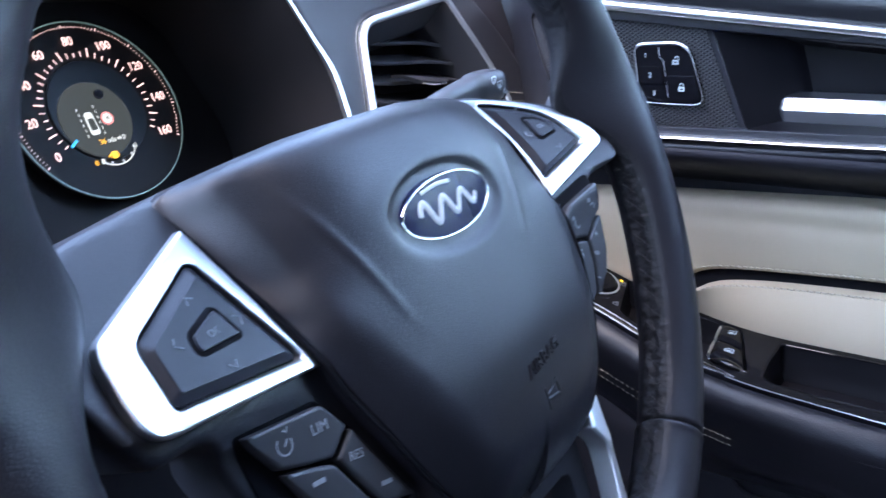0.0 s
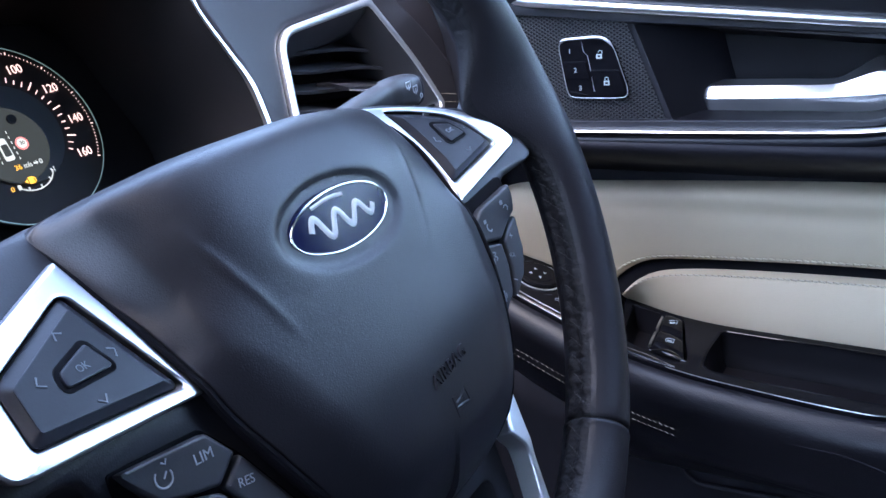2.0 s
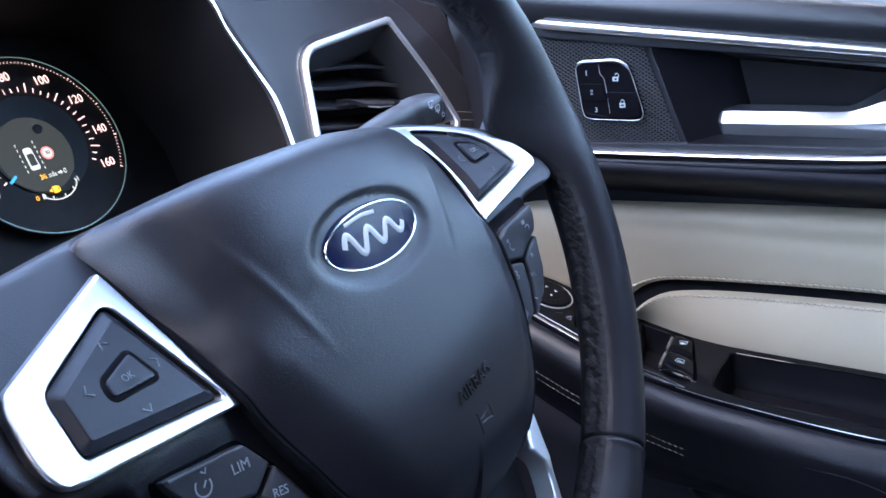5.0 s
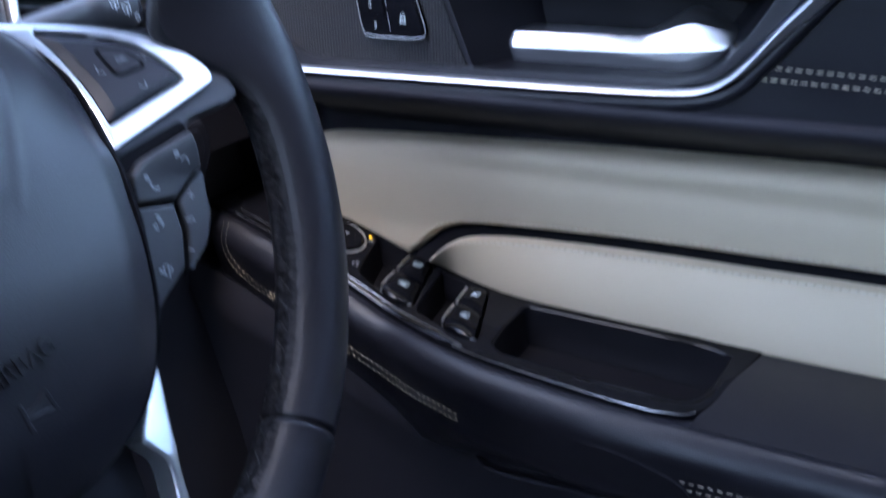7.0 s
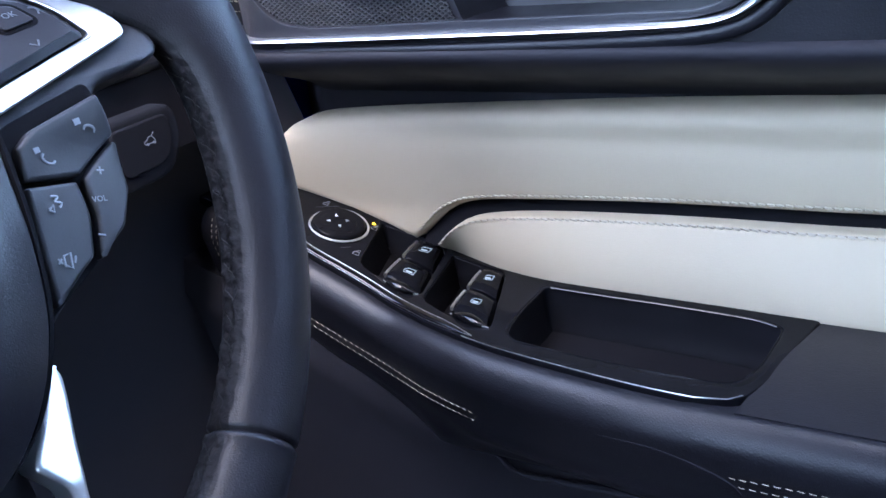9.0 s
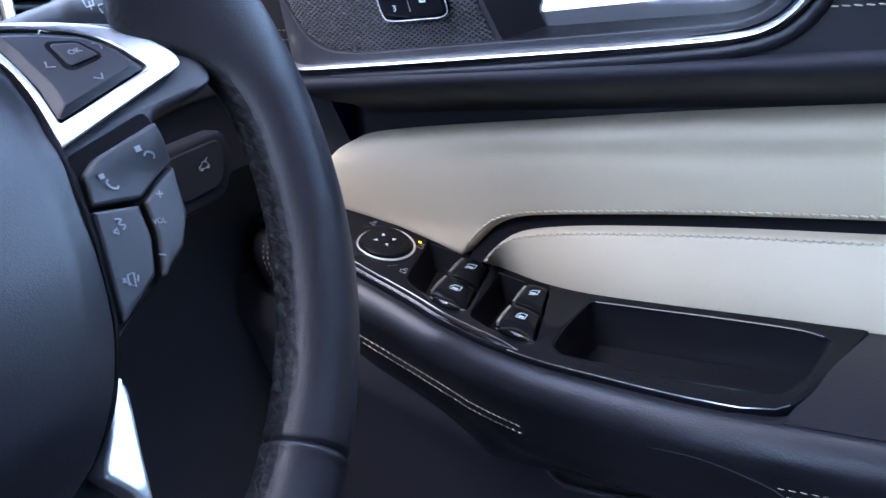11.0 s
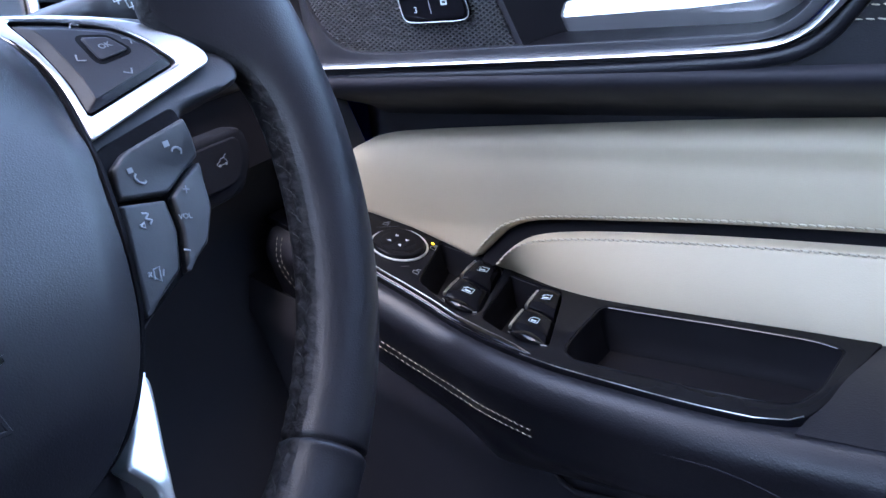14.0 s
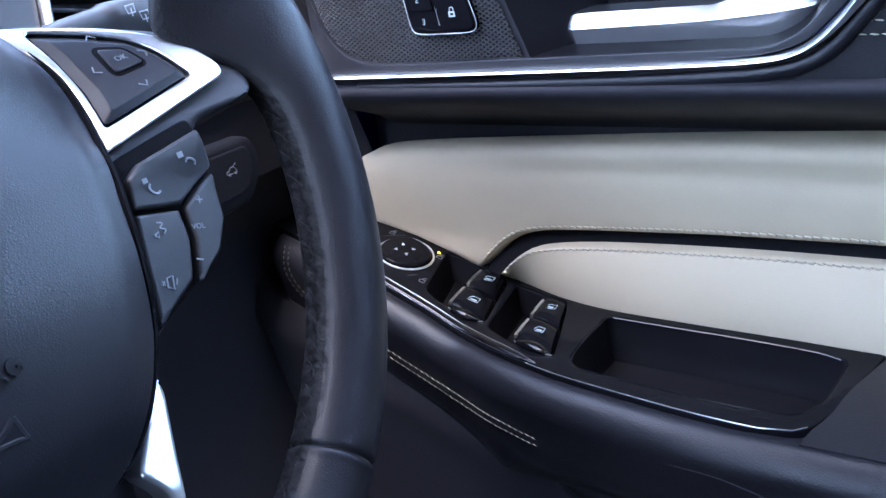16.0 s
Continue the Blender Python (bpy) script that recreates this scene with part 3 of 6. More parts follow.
    part("horn_sign", bm, COVER, cover, "moulded horn sign")

    # spoke housings between cover and rim
    right = [(0.082, 0.0530), (0.104, 0.0480), (0.124, 0.0395), (0.142, 0.0300), (0.1520, 0.0170), (0.1515, -0.0015), (0.1450, -0.0062), (0.1200, -0.0078), (0.1190, -0.024), (0.1140, -0.042),
             (0.1060, -0.0520), (0.092, -0.0590), (0.074, -0.0670), (0.060, -0.077), (0.050, -0.05), (0.060, 0.0)]
    left = [(-0.072, 0.0520), (-0.095, 0.0490), (-0.120, 0.0460), (-0.138, 0.0400), (-0.1500, 0.0250), (-0.1505, 0.010), (-0.1480, -0.002), (-0.1430, -0.0140), (-0.122, -0.0150), (-0.120, -0.031),
            (-0.113, -0.048), (-0.097, -0.060), (-0.080, -0.070), (-0.058, -0.080), (-0.050, -0.05), (-0.060, 0.0)]
    bend = [-0.024 + 0.004 * i for i in range(19)]
    for poly in (right, left):
        part("spoke_housing", plate(rounded(poly, 0.006), (), -0.026, -0.0035, 0.003, on_spoke, bend, steps=3), SOFT, wheel, "dark moulded spoke housing", smooth=50)
    # leather webs that run from the spokes up into the rim
    def on_web(u, v, d):
        k = max(0.0, min(1.0, (abs(u) - 0.140) / 0.028))
        return on_wheel(u, v, d + spoke_lift(0.142, 0.022) * (1 - k) + 0.002 * k)

    for s in (1, -1):
        web = [(0.1350, 0.0220), (0.1425, 0.0305), (0.1525, 0.0400), (0.1640, 0.0500), (0.1710, 0.0570), (0.1780, 0.0400), (0.1740, 0.0200), (0.1550, 0.0120)]
        part("spoke_web", plate(rounded([(s * u, v) for u, v in web], [0.004, 0.01, 0.015, 0.015, 0.004, 0.01, 0.01, 0.01]), (), -0.015, -0.0065, 0.0045, on_web, bend, steps=4, across=[s * (0.144 + 0.004 * i) for i in range(7)]), RIM_LEATHER, wheel, "leather web between spoke and rim", smooth=50)
    part("hub", plate(rounded([(-0.09, 0.045), (0.09, 0.045), (0.075, -0.06), (0.03, -0.1), (-0.03, -0.1), (-0.075, -0.06)], 0.02), (), -0.065, -0.040, 0.006, on_wheel), DARK, wheel, "dark hub behind the cover")

    # silver trims round the direction pads
    r_out = rounded([(0.0860, 0.0500), (0.1080, 0.0428), (0.1236, 0.0358), (0.1335, 0.0292), (0.1402, 0.0215), (0.1440, 0.0108), (0.1418, 0.0050), (0.0867, -0.0074), (0.0912, 0.0060), (0.0940, 0.0185), (0.0942, 0.0320)],
                    [0.001, 0.015, 0.012, 0.010, 0.010, 0.006, 0.004, 0.0008, 0.012, 0.012, 0.012])
    r_raw = [(0.0975, 0.0432), (0.1110, 0.0376), (0.1245, 0.0298), (0.1300, 0.0205), (0.1318, 0.0090), (0.0930, 0.0010), (0.0972, 0.0155), (0.0985, 0.0310)]
    r_in = rounded(r_raw, [0.002, 0.01, 0.01, 0.01, 0.0015, 0.001, 0.012, 0.012])
    l_out = rounded([(-0.0833, 0.0380), (-0.0772, -0.0150), (-0.1395, -0.0078), (-0.1430, 0.0000), (-0.1385, 0.0180)], [0.0008, 0.0012, 0.006, 0.010, 0.005])
    l_raw = [(-0.0905, 0.0285), (-0.0812, -0.0100), (-0.1305, -0.0032), (-0.1270, 0.0145)]
    l_in = rounded(l_raw, [0.004, 0.0015, 0.002, 0.004])
    bend = [-0.030 + 0.003 * i for i in range(27)]
    for outer, inner in ((r_out, r_in), (l_out, l_in)):
        part("spoke_trim", plate(outer, (inset(inner, -0.0004),), -0.0050, 0.0006, 0.0012, on_spoke, bend, steps=3), SILVER, wheel, "satin silver spoke trim", smooth=40)
    for inner, raw, keys, arrows in ((r_in, r_raw, [(0.1110, 0.0290), (0.1185, 0.0262), (0.1208, 0.0192), (0.1098, 0.0182)], [(0.1131, 0.0345, 0), (0.1240, 0.0229, 290), (0.1050, 0.0214, 110), (0.1146, 0.0112, 190)]),
                                (l_in, l_raw, [(-0.0980, 0.0136), (-0.0958, 0.0049), (-0.1124, 0.0056), (-0.1112, 0.0099)], [(-0.1027, 0.0188, 20), (-0.0922, 0.0082, 285), (-0.1172, 0.0101, 100), (-0.1060, -0.0012, 185)])):
        base = [Vector(p) for p in inner]
        part("pad_gap", plate(inset(base, 0.0002), (), -0.006, -0.0030, 0.0004, on_spoke, bend), GAP, wheel, "black gap round the thumb pad")
        foot, top = (rounded(inset([Vector(p) for p in raw], k), r) for k, r in ((0.0006, 0.0022), (0.0034, 0.0012)))
        pad = part("direction_pad", plate(top, (), -0.004, 0.0014, 0.0004, on_spoke, bend), BUTTON, wheel, "dark four-way thumb pad with sloping edges")
        rows = [[on_spoke(*p, d) for p in ring + ring[:1]] for ring, d in ((foot, -0.0035), (foot, -0.0012), (top, 0.0011))]
        part("sloping_edge", shell(rows, W_W * -0.0004), BUTTON, pad, smooth=30)
        ok = [Vector(p) for p in rounded(keys, 0.0015)]
        part("key_gap", plate(inset(ok, -0.0016), (), 0.0, 0.0016, 0.0002, on_spoke, bend), GAP, pad, "black gap round the centre key")
        part("centre_key", plate(ok, (), 0.0, 0.0026, 0.0006, on_spoke, bend), BUTTON, pad)
        cu, cv = sum(p[0] for p in keys) / 4, sum(p[1] for p in keys) / 4
        part("key_word", lettering("OK", 0.0030, mapped(on_spoke, cu, cv, 0, 0.0027), 0.0001), GREY_MARK, pad, "grey printed word OK")
        for u, v, turn in arrows:
            part("arrow_mark", stroke([(-0.0017, -0.0008), (0, 0.0010), (0.0017, -0.0008)], 0.0003, mapped(on_spoke, u, v, turn, 0.0016)), GREY_MARK, pad, "grey printed arrow")

    # key clusters below the trims
    def keys(polys, recess, marks):
        # flush black plate that paints the shade of the recess round the keys
        well = part("key_well_shade", plate(recess, (), -0.0045, -0.0030, 0.0004, on_spoke, bend), GAP, wheel, "flush black plate for the shade of the well round the keys")
        for poly in polys:
            part("key", plate(rounded(poly, 0.0012), (), -0.0035, 0.0006, 0.0014, on_spoke, bend, steps=3), KEY, well, "grey rubber key", smooth=60)
        for me in marks:
            part("key_mark", me, KEY_MARK, well, "pale printed key mark")

    k = lambda u, v, turn=0: mapped(on_spoke, u, v, turn, 0.0009)

    def phone(u, v, turn, s=1.0):
        return stroke(spline([(-0.0022 * s, 0.0008 * s, 0), (-0.0019 * s, -0.0006 * s, 0), (0, -0.0012 * s, 0), (0.0019 * s, -0.0006 * s, 0), (0.0022 * s, 0.0008 * s, 0)], 4), 0.00046 * s, k(u, v, turn))

    def blob(points, u, v, turn=0):
        return plate([Vector(p) for p in points], (), 0, 0.0002, 0, k(u, v, turn))

    wave = stroke(spline([(-0.0005, 0.0024, 0), (0.0016, 0.0014, 0), (0.0000, 0.0004, 0), (0.0018, -0.0008, 0), (0.0004, -0.0018, 0)], 4), 0.00035, k(0.0884, -0.0366))
    stroke([(-0.0030, -0.0012), (-0.0012, -0.0006), (-0.0018, -0.0024), (-0.0030, -0.0012)], 0.0005, k(0.0884, -0.0366), bm=wave)
    star = stroke([(-0.0012, -0.0020), (-0.0012, 0.0014), (0.0010, 0.0022), (0.0010, -0.0026), (-0.0012, -0.0014)], 0.0004, k(0.0826, -0.0535, -20))
    for a, b in (((-0.0032, -0.0010), (-0.0020, 0.0006)), ((-0.0032, 0.0006), (-0.0020, -0.0010)), ((0.0020, -0.0010), (0.0025, 0.0012))):
        stroke([a, b], 0.00035, k(0.0826, -0.0535, -20), bm=star)
    plus = stroke([(-0.0013, 0), (0.0013, 0)], 0.0003, k(0.1077, -0.0329, -20))
    stroke([(0, -0.0013), (0, 0.0013)], 0.0003, k(0.1077, -0.0329, -20), bm=plus)
    right_keys = [[(0.1180, -0.0105), (0.1190, -0.0240), (0.1100, -0.0275), (0.1010, -0.0318), (0.0836, -0.0278), (0.0862, -0.0180), (0.0930, -0.0142)],
                  [(0.0828, -0.0293), (0.0990, -0.0333), (0.0975, -0.0440), (0.0915, -0.0560), (0.0725, -0.0648)],
                  [(0.1185, -0.0258), (0.1145, -0.0420), (0.1065, -0.0520), (0.0930, -0.0582), (0.0995, -0.0450), (0.1015, -0.0335), (0.1100, -0.0290)]]
    keys(right_keys, rounded([(0.1190, -0.0052), (0.1188, -0.025), (0.1145, -0.042), (0.1062, -0.0522), (0.0915, -0.0592), (0.0700, -0.0672), (0.0815, -0.0285), (0.0835, -0.0135), (0.0885, -0.0100)], 0.003),
         [phone(0.0935, -0.0240, -50, 0.95), phone(0.1105, -0.0200, 150, 0.85), blob([(-0.0009, -0.0008), (0.0010, -0.0008), (0.0010, 0.0009), (-0.0009, 0.0009)], 0.0912, -0.0205),
          blob([(-0.001, -0.0009), (0.0012, -0.0009), (0.0012, 0.0011), (-0.001, 0.0011)], 0.1072, -0.0168), wave, star, plus,
          stroke([(-0.0013, 0), (0.0013, 0)], 0.0003, k(0.0968, -0.0512, -30)), lettering("VOL", 0.0027, k(0.1024, -0.0410, -15), 0.0001)])
    left_keys = [[(-0.1138, -0.0197), (-0.0840, -0.0246), (-0.0777, -0.0345), (-0.0868, -0.0402), (-0.0970, -0.0370), (-0.1060, -0.0336)],
                 [(-0.0766, -0.0358), (-0.0858, -0.0414), (-0.0755, -0.0625), (-0.0620, -0.0670)],
                 [(-0.1055, -0.0352), (-0.0960, -0.0384), (-0.0877, -0.0420), (-0.0780, -0.0620), (-0.0880, -0.0605), (-0.1000, -0.0490)]]
    gauge = stroke([(0.0028 * math.cos(a), 0.0028 * math.sin(a)) for a in np.linspace(2.2, 6.6, 14)], 0.0003, k(-0.1020, -0.0280, 0))
    stroke([(0, -0.0003), (0.0016, 0.0012)], 0.0003, k(-0.1020, -0.0280), bm=gauge)
    stroke([(0.0010, 0.0040), (0.0022, 0.0030), (0.0030, 0.0044)], 0.0003, k(-0.1020, -0.0280), bm=gauge)
    bar = [(-0.0024, -0.0007), (0.0024, -0.0007), (0.0024, 0.0007), (-0.0024, 0.0007)]
    keys(left_keys, rounded([(-0.1155, -0.0185), (-0.0830, -0.0232), (-0.0745, -0.0360), (-0.0590, -0.0685), (-0.0770, -0.0690), (-0.0970, -0.0600), (-0.1130, -0.0470)], 0.002),
         [gauge, lettering("LIM", 0.0046, k(-0.0882, -0.0298, -8), 0.0001), lettering("RES", 0.0040, k(-0.0792, -0.0437, -14), 0.0001), blob(bar, -0.0722, -0.0570, -14), blob(bar, -0.0960, -0.0430, -10)])

    # lower silver spokes, from beside the cover's foot down to the rim
    lean = lambda u, v, d: on_wheel(u, v, d - 0.14 * (abs(u) - 0.054) - 0.26 * (max(v, -0.108) + 0.100))
    leg = [(0.0640, -0.0775), (0.0654, -0.0818), (0.0618, -0.0890), (0.0564, -0.0985), (0.0514, -0.1080), (0.0488, -0.1154), (0.0466, -0.1268), (0.0440, -0.1420), (0.0385, -0.1610),
           (0.0300, -0.1600), (0.0368, -0.1420), (0.0424, -0.1229), (0.0448, -0.1140), (0.0452, -0.1080), (0.0408, -0.0993), (0.0440, -0.0960), (0.0488, -0.0922), (0.0580, -0.0832)]
    for s in (1, -1):
        bm = plate(rounded([(s * u, v) for u, v in leg], [0.0005, 0.003, 0.02, 0.02, 0.02, 0.01, 0.02, 0.02, 0.002, 0.002, 0.02, 0.02, 0.006, 0.003, 0.0015, 0.01, 0.015, 0.02]), (), -0.010, 0.0005, 0.0018, lean, [-0.15 + 0.01 * i for i in range(8)], steps=3)
        part("lower_spoke", bm, BRUSHED, wheel, "satin silver lower spoke", smooth=45)
    bm = plate(rounded([(-0.044, -0.098), (0.044, -0.098), (0.036, -0.16), (-0.036, -0.16)], 0.005), (rounded([(-0.03, -0.112), (0.03, -0.112), (0.024, -0.152), (-0.024, -0.152)], 0.006),), -0.022, -0.009, 0.002, on_wheel)
    part("lower_spoke_frame", bm, INK, wheel, "dark frame behind the lower spokes")


def build_column():
    column = thing("steering_column", (0, 0.12, 0.85), "dark plastic steering column shroud", "column")
    axis = -W_W
    c = WHEEL_AT + axis * 0.055
    rows = []
    for s, w, h in ((0.0, 0.052, 0.044), (0.02, 0.06, 0.052), (0.09, 0.064, 0.058), (0.18, 0.066, 0.062)):
        rows.append([c + axis * s + W_U * (w * math.cos(a)) + W_V * (h * math.sin(a) - 0.006) for a in np.linspace(0, 2 * math.pi, 33)])
    part("shroud", shell(rows, axis * 0.002), DARK, column, smooth=50)


def build_stalk():
    """The wiper lever on the right of the column."""
    at = Vector((0.07, 0.085, 0.965))
    stalk = thing("wiper_stalk", at, "dark grey wiper stalk with white printed signs", "stalk")
    line = spline([(0.055, 0.090, 0.958), (0.090, 0.088, 0.969), (0.120, 0.086, 0.976), (0.145, 0.085, 0.9795), (0.161, 0.084, 0.9805), (0.1775, 0.083, 0.9795)], 5)
    n = len(line)
    size = [0.0072 + 0.0024 * (i / n) ** 1.5 + (0.0010 if i > 0.68 * n else 0) for i in range(n)]
    size[-1] *= 0.72
    size[-2] *= 0.94
    prof = rounded([(-0.9, -0.9), (0.9, -0.9), (0.9, 0.9), (-0.9, 0.9)], 0.75)
    part("arm", sweep(line, [(p.x, p.y) for p in prof], scale=size), SATIN, stalk, smooth=50)
    face = lambda u, v, d: Vector((0.1665 + u * 0.95 - v * 0.15, 0.0737 - d + 0.02 * u, 0.9810 + v * 0.95 + u * 0.05))
    bm = bmesh.new()
    for u, v in ((-0.006, 0.0045), (0.0005, 0.0005)):
        stroke([(u - 0.002, v - 0.0015), (u + 0.002, v - 0.0015), (u + 0.0025, v + 0.002), (u - 0.0025, v + 0.002)], 0.0003, face, True, bm=bm)
        stroke([(u, v - 0.003), (u + 0.0003, v + 0.0006)], 0.0003, face, bm=bm)
    stroke([(0.0058 + 0.0013 * math.cos(a), -0.0045 + 0.0013 * math.sin(a)) for a in np.linspace(0, 6.28, 10, endpoint=False)], 0.0003, face, True, bm=bm)
    part("stalk_signs", bm, WHITE_MARK, stalk, "white printed wiper signs")
    part("tip_ring", sweep([Vector((0.1750, 0.083, 0.9795)), Vector((0.1765, 0.083, 0.9795))], [(p.x * 0.0098, p.y * 0.0098) for p in prof]), DARK, stalk, "dark ring at the stalk's tip")


# ---------------------------------------------------------------- the dashboard
D_N = Vector((0, -1, 0.35)).normalized()


def on_dash(x, z, d):
    """A place on the sloping fascia: right, height, out towards the driver."""
    return Vector((x, 0.2 + 0.35 * (z - 1.0), z)) + D_N * d


CLUSTER = [(-0.150, 0.905), (-0.168, 0.956), (-0.166, 0.986), (-0.152, 1.027), (-0.146, 1.053), (-0.122, 1.074), (-0.02, 1.082), (0.03, 1.082), (0.120, 1.0755), (0.1445, 1.053), (0.1500, 1.030),
           (0.1585, 1.006), (0.1650, 0.984), (0.1640, 0.956), (0.150, 0.905)]
VENT = [(0.1850, 0.924), (0.1868, 0.955), (0.2060, 1.0125), (0.3185, 1.0216), (0.3490, 0.9690), (0.3622, 0.9325), (0.3550, 0.924)]


def build_dash():
    dash = thing("dashboard", (0.0, 0.3, 0.5), "dark soft-touch dashboard with silver-edged openings", "dashboard")
    cl = rounded(CLUSTER, [0.02, 0.015, 0.015, 0.015, 0.015, 0.02, 0.05, 0.05, 0.014, 0.012, 0.012, 0.015, 0.015, 0.015, 0.02])
    ve = rounded(VENT, [0.004, 0.004, 0.019, 0.004, 0.02, 0.004, 0.004])
    face = rounded([(-0.60, 0.911), (0.404, 0.911), (0.404, 0.950), (0.383, 0.9885), (0.362, 1.0135), (0.343, 1.0325), (0.289, 1.0590), (0.246, 1.0735), (0.215, 1.0840), (0.178, 1.0880), (0.150, 1.0950), (-0.15, 1.100), (-0.20, 1.07), (-0.60, 1.04)], [0, 0.005, 0.02, 0.02, 0.02, 0.02, 0.02, 0.02, 0.02, 0.02, 0.03, 0.03, 0.03, 0])
    part("fascia", plate(face, (inset(cl, -0.002), inset(ve, 0.001)), -0.02, 0.0, 0.006, on_dash, steps=3), SOFT, dash, smooth=50)
    # top of the dashboard, running forward to the windscreen
    edge = [(-1.1, 1.03), (-0.6, 1.034), (-0.2, 1.064), (-0.15, 1.094), (0.15, 1.089), (0.178, 1.0820), (0.215, 1.0780), (0.246, 1.0675), (0.289, 1.0540), (0.343, 1.0265), (0.362, 1.0075), (0.383, 0.9825), (0.402, 0.955)]
    xs = spline([(x, z, 0) for x, z in edge], 4)
    rows = []
    for f, up in ((0.004, -0.004), (0.012, 0.0), (0.03, 0.005), (0.08, 0.012), (0.2, 0.016), (0.5, 0.0)):
        rows.append([Vector((p.x, 0.2 + 0.35 * (p.y - 1.0) + f, p.y + up if f < 0.1 else min(p.y + up, 1.06 - 0.02 * f))) for p in xs])
    part("dash_top", shell(rows, (0, 0, -0.02)), SOFT, dash, "grained dark dashboard top", smooth=50)
    # the end of the dashboard beside the door
    rows = []
    for z in np.linspace(0.80, 0.945, 9):
        rows.append([Vector((0.396 + 0.012 * s, 0.2 + 0.35 * (z - 1.0) + 0.12 * s, z)) for s in np.linspace(0, 1, 5)])
    part("dash_end", shell(rows, (-0.015, 0.01, 0)), SOFT, dash, "dark end panel of the dashboard")
    # added black backing; closes a hole and hides the brighter door insert
    corner = [(0.369, 0.930), (0.413, 0.930), (0.413, 1.024), (0.372, 1.034), (0.334, 1.040), (0.332, 1.027), (0.358, 0.969)]
    part("dash_backing", plate(rounded(corner, 0.003), (), -0.020, -0.006, 0.003, on_dash), DARK, dash, "black backing added between dashboard and door", smooth=50)
    # lower panel
    low = lambda x, z, d: Vector((x, 0.215 + 0.10 * (z - 0.85), z)) + Vector((0, -d, 0))
    part("knee_panel", plate(rounded([(-0.6, 0.45), (0.40, 0.45), (0.40, 0.918), (-0.6, 0.918)], 0.01), (), -0.03, 0.0, 0.006, low), INK, dash, "dark lower dashboard panel")
    rows = [[Vector((x, 0.215, 0.850)) for x in np.linspace(-0.6, 0.4, 9)], [Vector((x, 0.164, 0.862)) for x in np.linspace(-0.6, 0.4, 9)], [Vector((x, 0.178, 0.918)) for x in np.linspace(-0.6, 0.4, 9)]]
    part("dash_step", shell(rows, (0, 0.02, 0)), TUB, dash)
    # silver edge of the instrument opening
    line = spline([(x, z, 0) for x, z in CLUSTER[1:-1]], 8)
    broad = table([(0.90, 0.9), (0.985, 0.9), (1.010, 0.55), (1.035, 0.42), (1.055, 0.75), (1.068, 1.2), (1.10, 1.3)])
    width = [broad(p.y) for p in line]
    part("cluster_edge", sweep([(p.x, p.y, 0.001) for p in line], [(-0.0022, -0.002), (0.0022, -0.002), (0.0020, 0.0016), (-0.0012, 0.0022)], at=on_dash, scale=width), SILVER, dash, "satin silver edge of the instrument opening")
    # hood lining behind the opening
    rows = []
    for depth, grow in ((0.0, 0.0), (0.05, -0.002), (0.11, -0.004)):
        ring = [Vector(p) for p in inset(cl, -grow)]
        rows.append([on_dash(p.x, p.y, -depth) for p in ring] + [on_dash(ring[0].x, ring[0].y, -depth)])
    part("hood_lining", shell(rows, (0, 0.001, 0)), DIAL_FACE, dash, "black lining of the instrument hood", smooth=50)
    part("instrument_back", plate(inset(cl, -0.006), (), -0.118, -0.112, 0.0, on_dash), DIAL_FACE, dash, "black back of the instrument hood")
    build_vent(ve)
    bm = bmesh.new()
    for a, b in (((0.3640, 0.9390), (0.3970, 0.9318)), ((0.3590, 0.9332), (0.3860, 0.9275))):
        stitches([on_dash(*a, 0.0002), on_dash(*b, 0.0002)], 0.0046, 0.0034, 0.00034, D_N, bm, lean=0.05)
    part("dash_stitches", bm, THREAD, dash, "cream twin stitching at the end of the dashboard", kind="stuff", smooth=0)
    # speaker grille on the upper corner of the fascia
    shape = rounded([(0.1655, 1.0690), (0.1735, 1.0762), (0.2020, 1.0772), (0.2170, 1.0735), (0.2655, 1.0545), (0.2620, 1.0512), (0.1995, 1.0468), (0.1830, 1.0482), (0.1715, 1.0540)], [0.006, 0.006, 0.008, 0.008, 0.002, 0.002, 0.008, 0.006, 0.008])
    shape = [Vector(p) for p in shape]
    grille = thing("speaker_grille", on_dash(0.205, 1.046, 0), "grey slatted speaker grille set in the dashboard corner", "grille")
    part("grille_rim", plate(shape, (inset(shape, 0.0024),), -0.004, 0.0026, 0.0012, on_dash, steps=3), SOFT, grille, smooth=50)
    part("grille_groove", stroke(inset(shape, -0.0014), 0.0012, lambda u, v, d: on_dash(u, v, d), True, 6, 0.3), DARK, grille, "dark groove round the rim")
    part("grille_bed", plate(inset(shape, 0.002), (), -0.006, 0.0004, 0.0, on_dash), DARK, grille)
    for x, lo, hi, w in ((0.1722, 1.0575, 1.0725, 0.0040), (0.1852, 1.0510, 1.0745, 0.0066), (0.2018, 1.0500, 1.0740, 0.0070), (0.2185, 1.0515, 1.0695, 0.0066), (0.2350, 1.0530, 1.0630, 0.0060)):
        rows = []
        for k in np.linspace(0, 1, 7):
            z, bow = lo + (hi - lo) * k, 0.0022 * math.sin(k * math.pi) - 0.0012
            rows.append([on_dash(x - 0.002 + q * w * 1.12 + bow - 0.08 * (z - 1.06), z, 0.0020 - 0.0012 * q - 0.0006 * q * q) for q in (-1, -0.6, 0, 0.6, 1)])
        part("slat", shell(rows, (0, 0.0012, -0.0004)), SOFT, grille, "bowed grey slat", smooth=60)
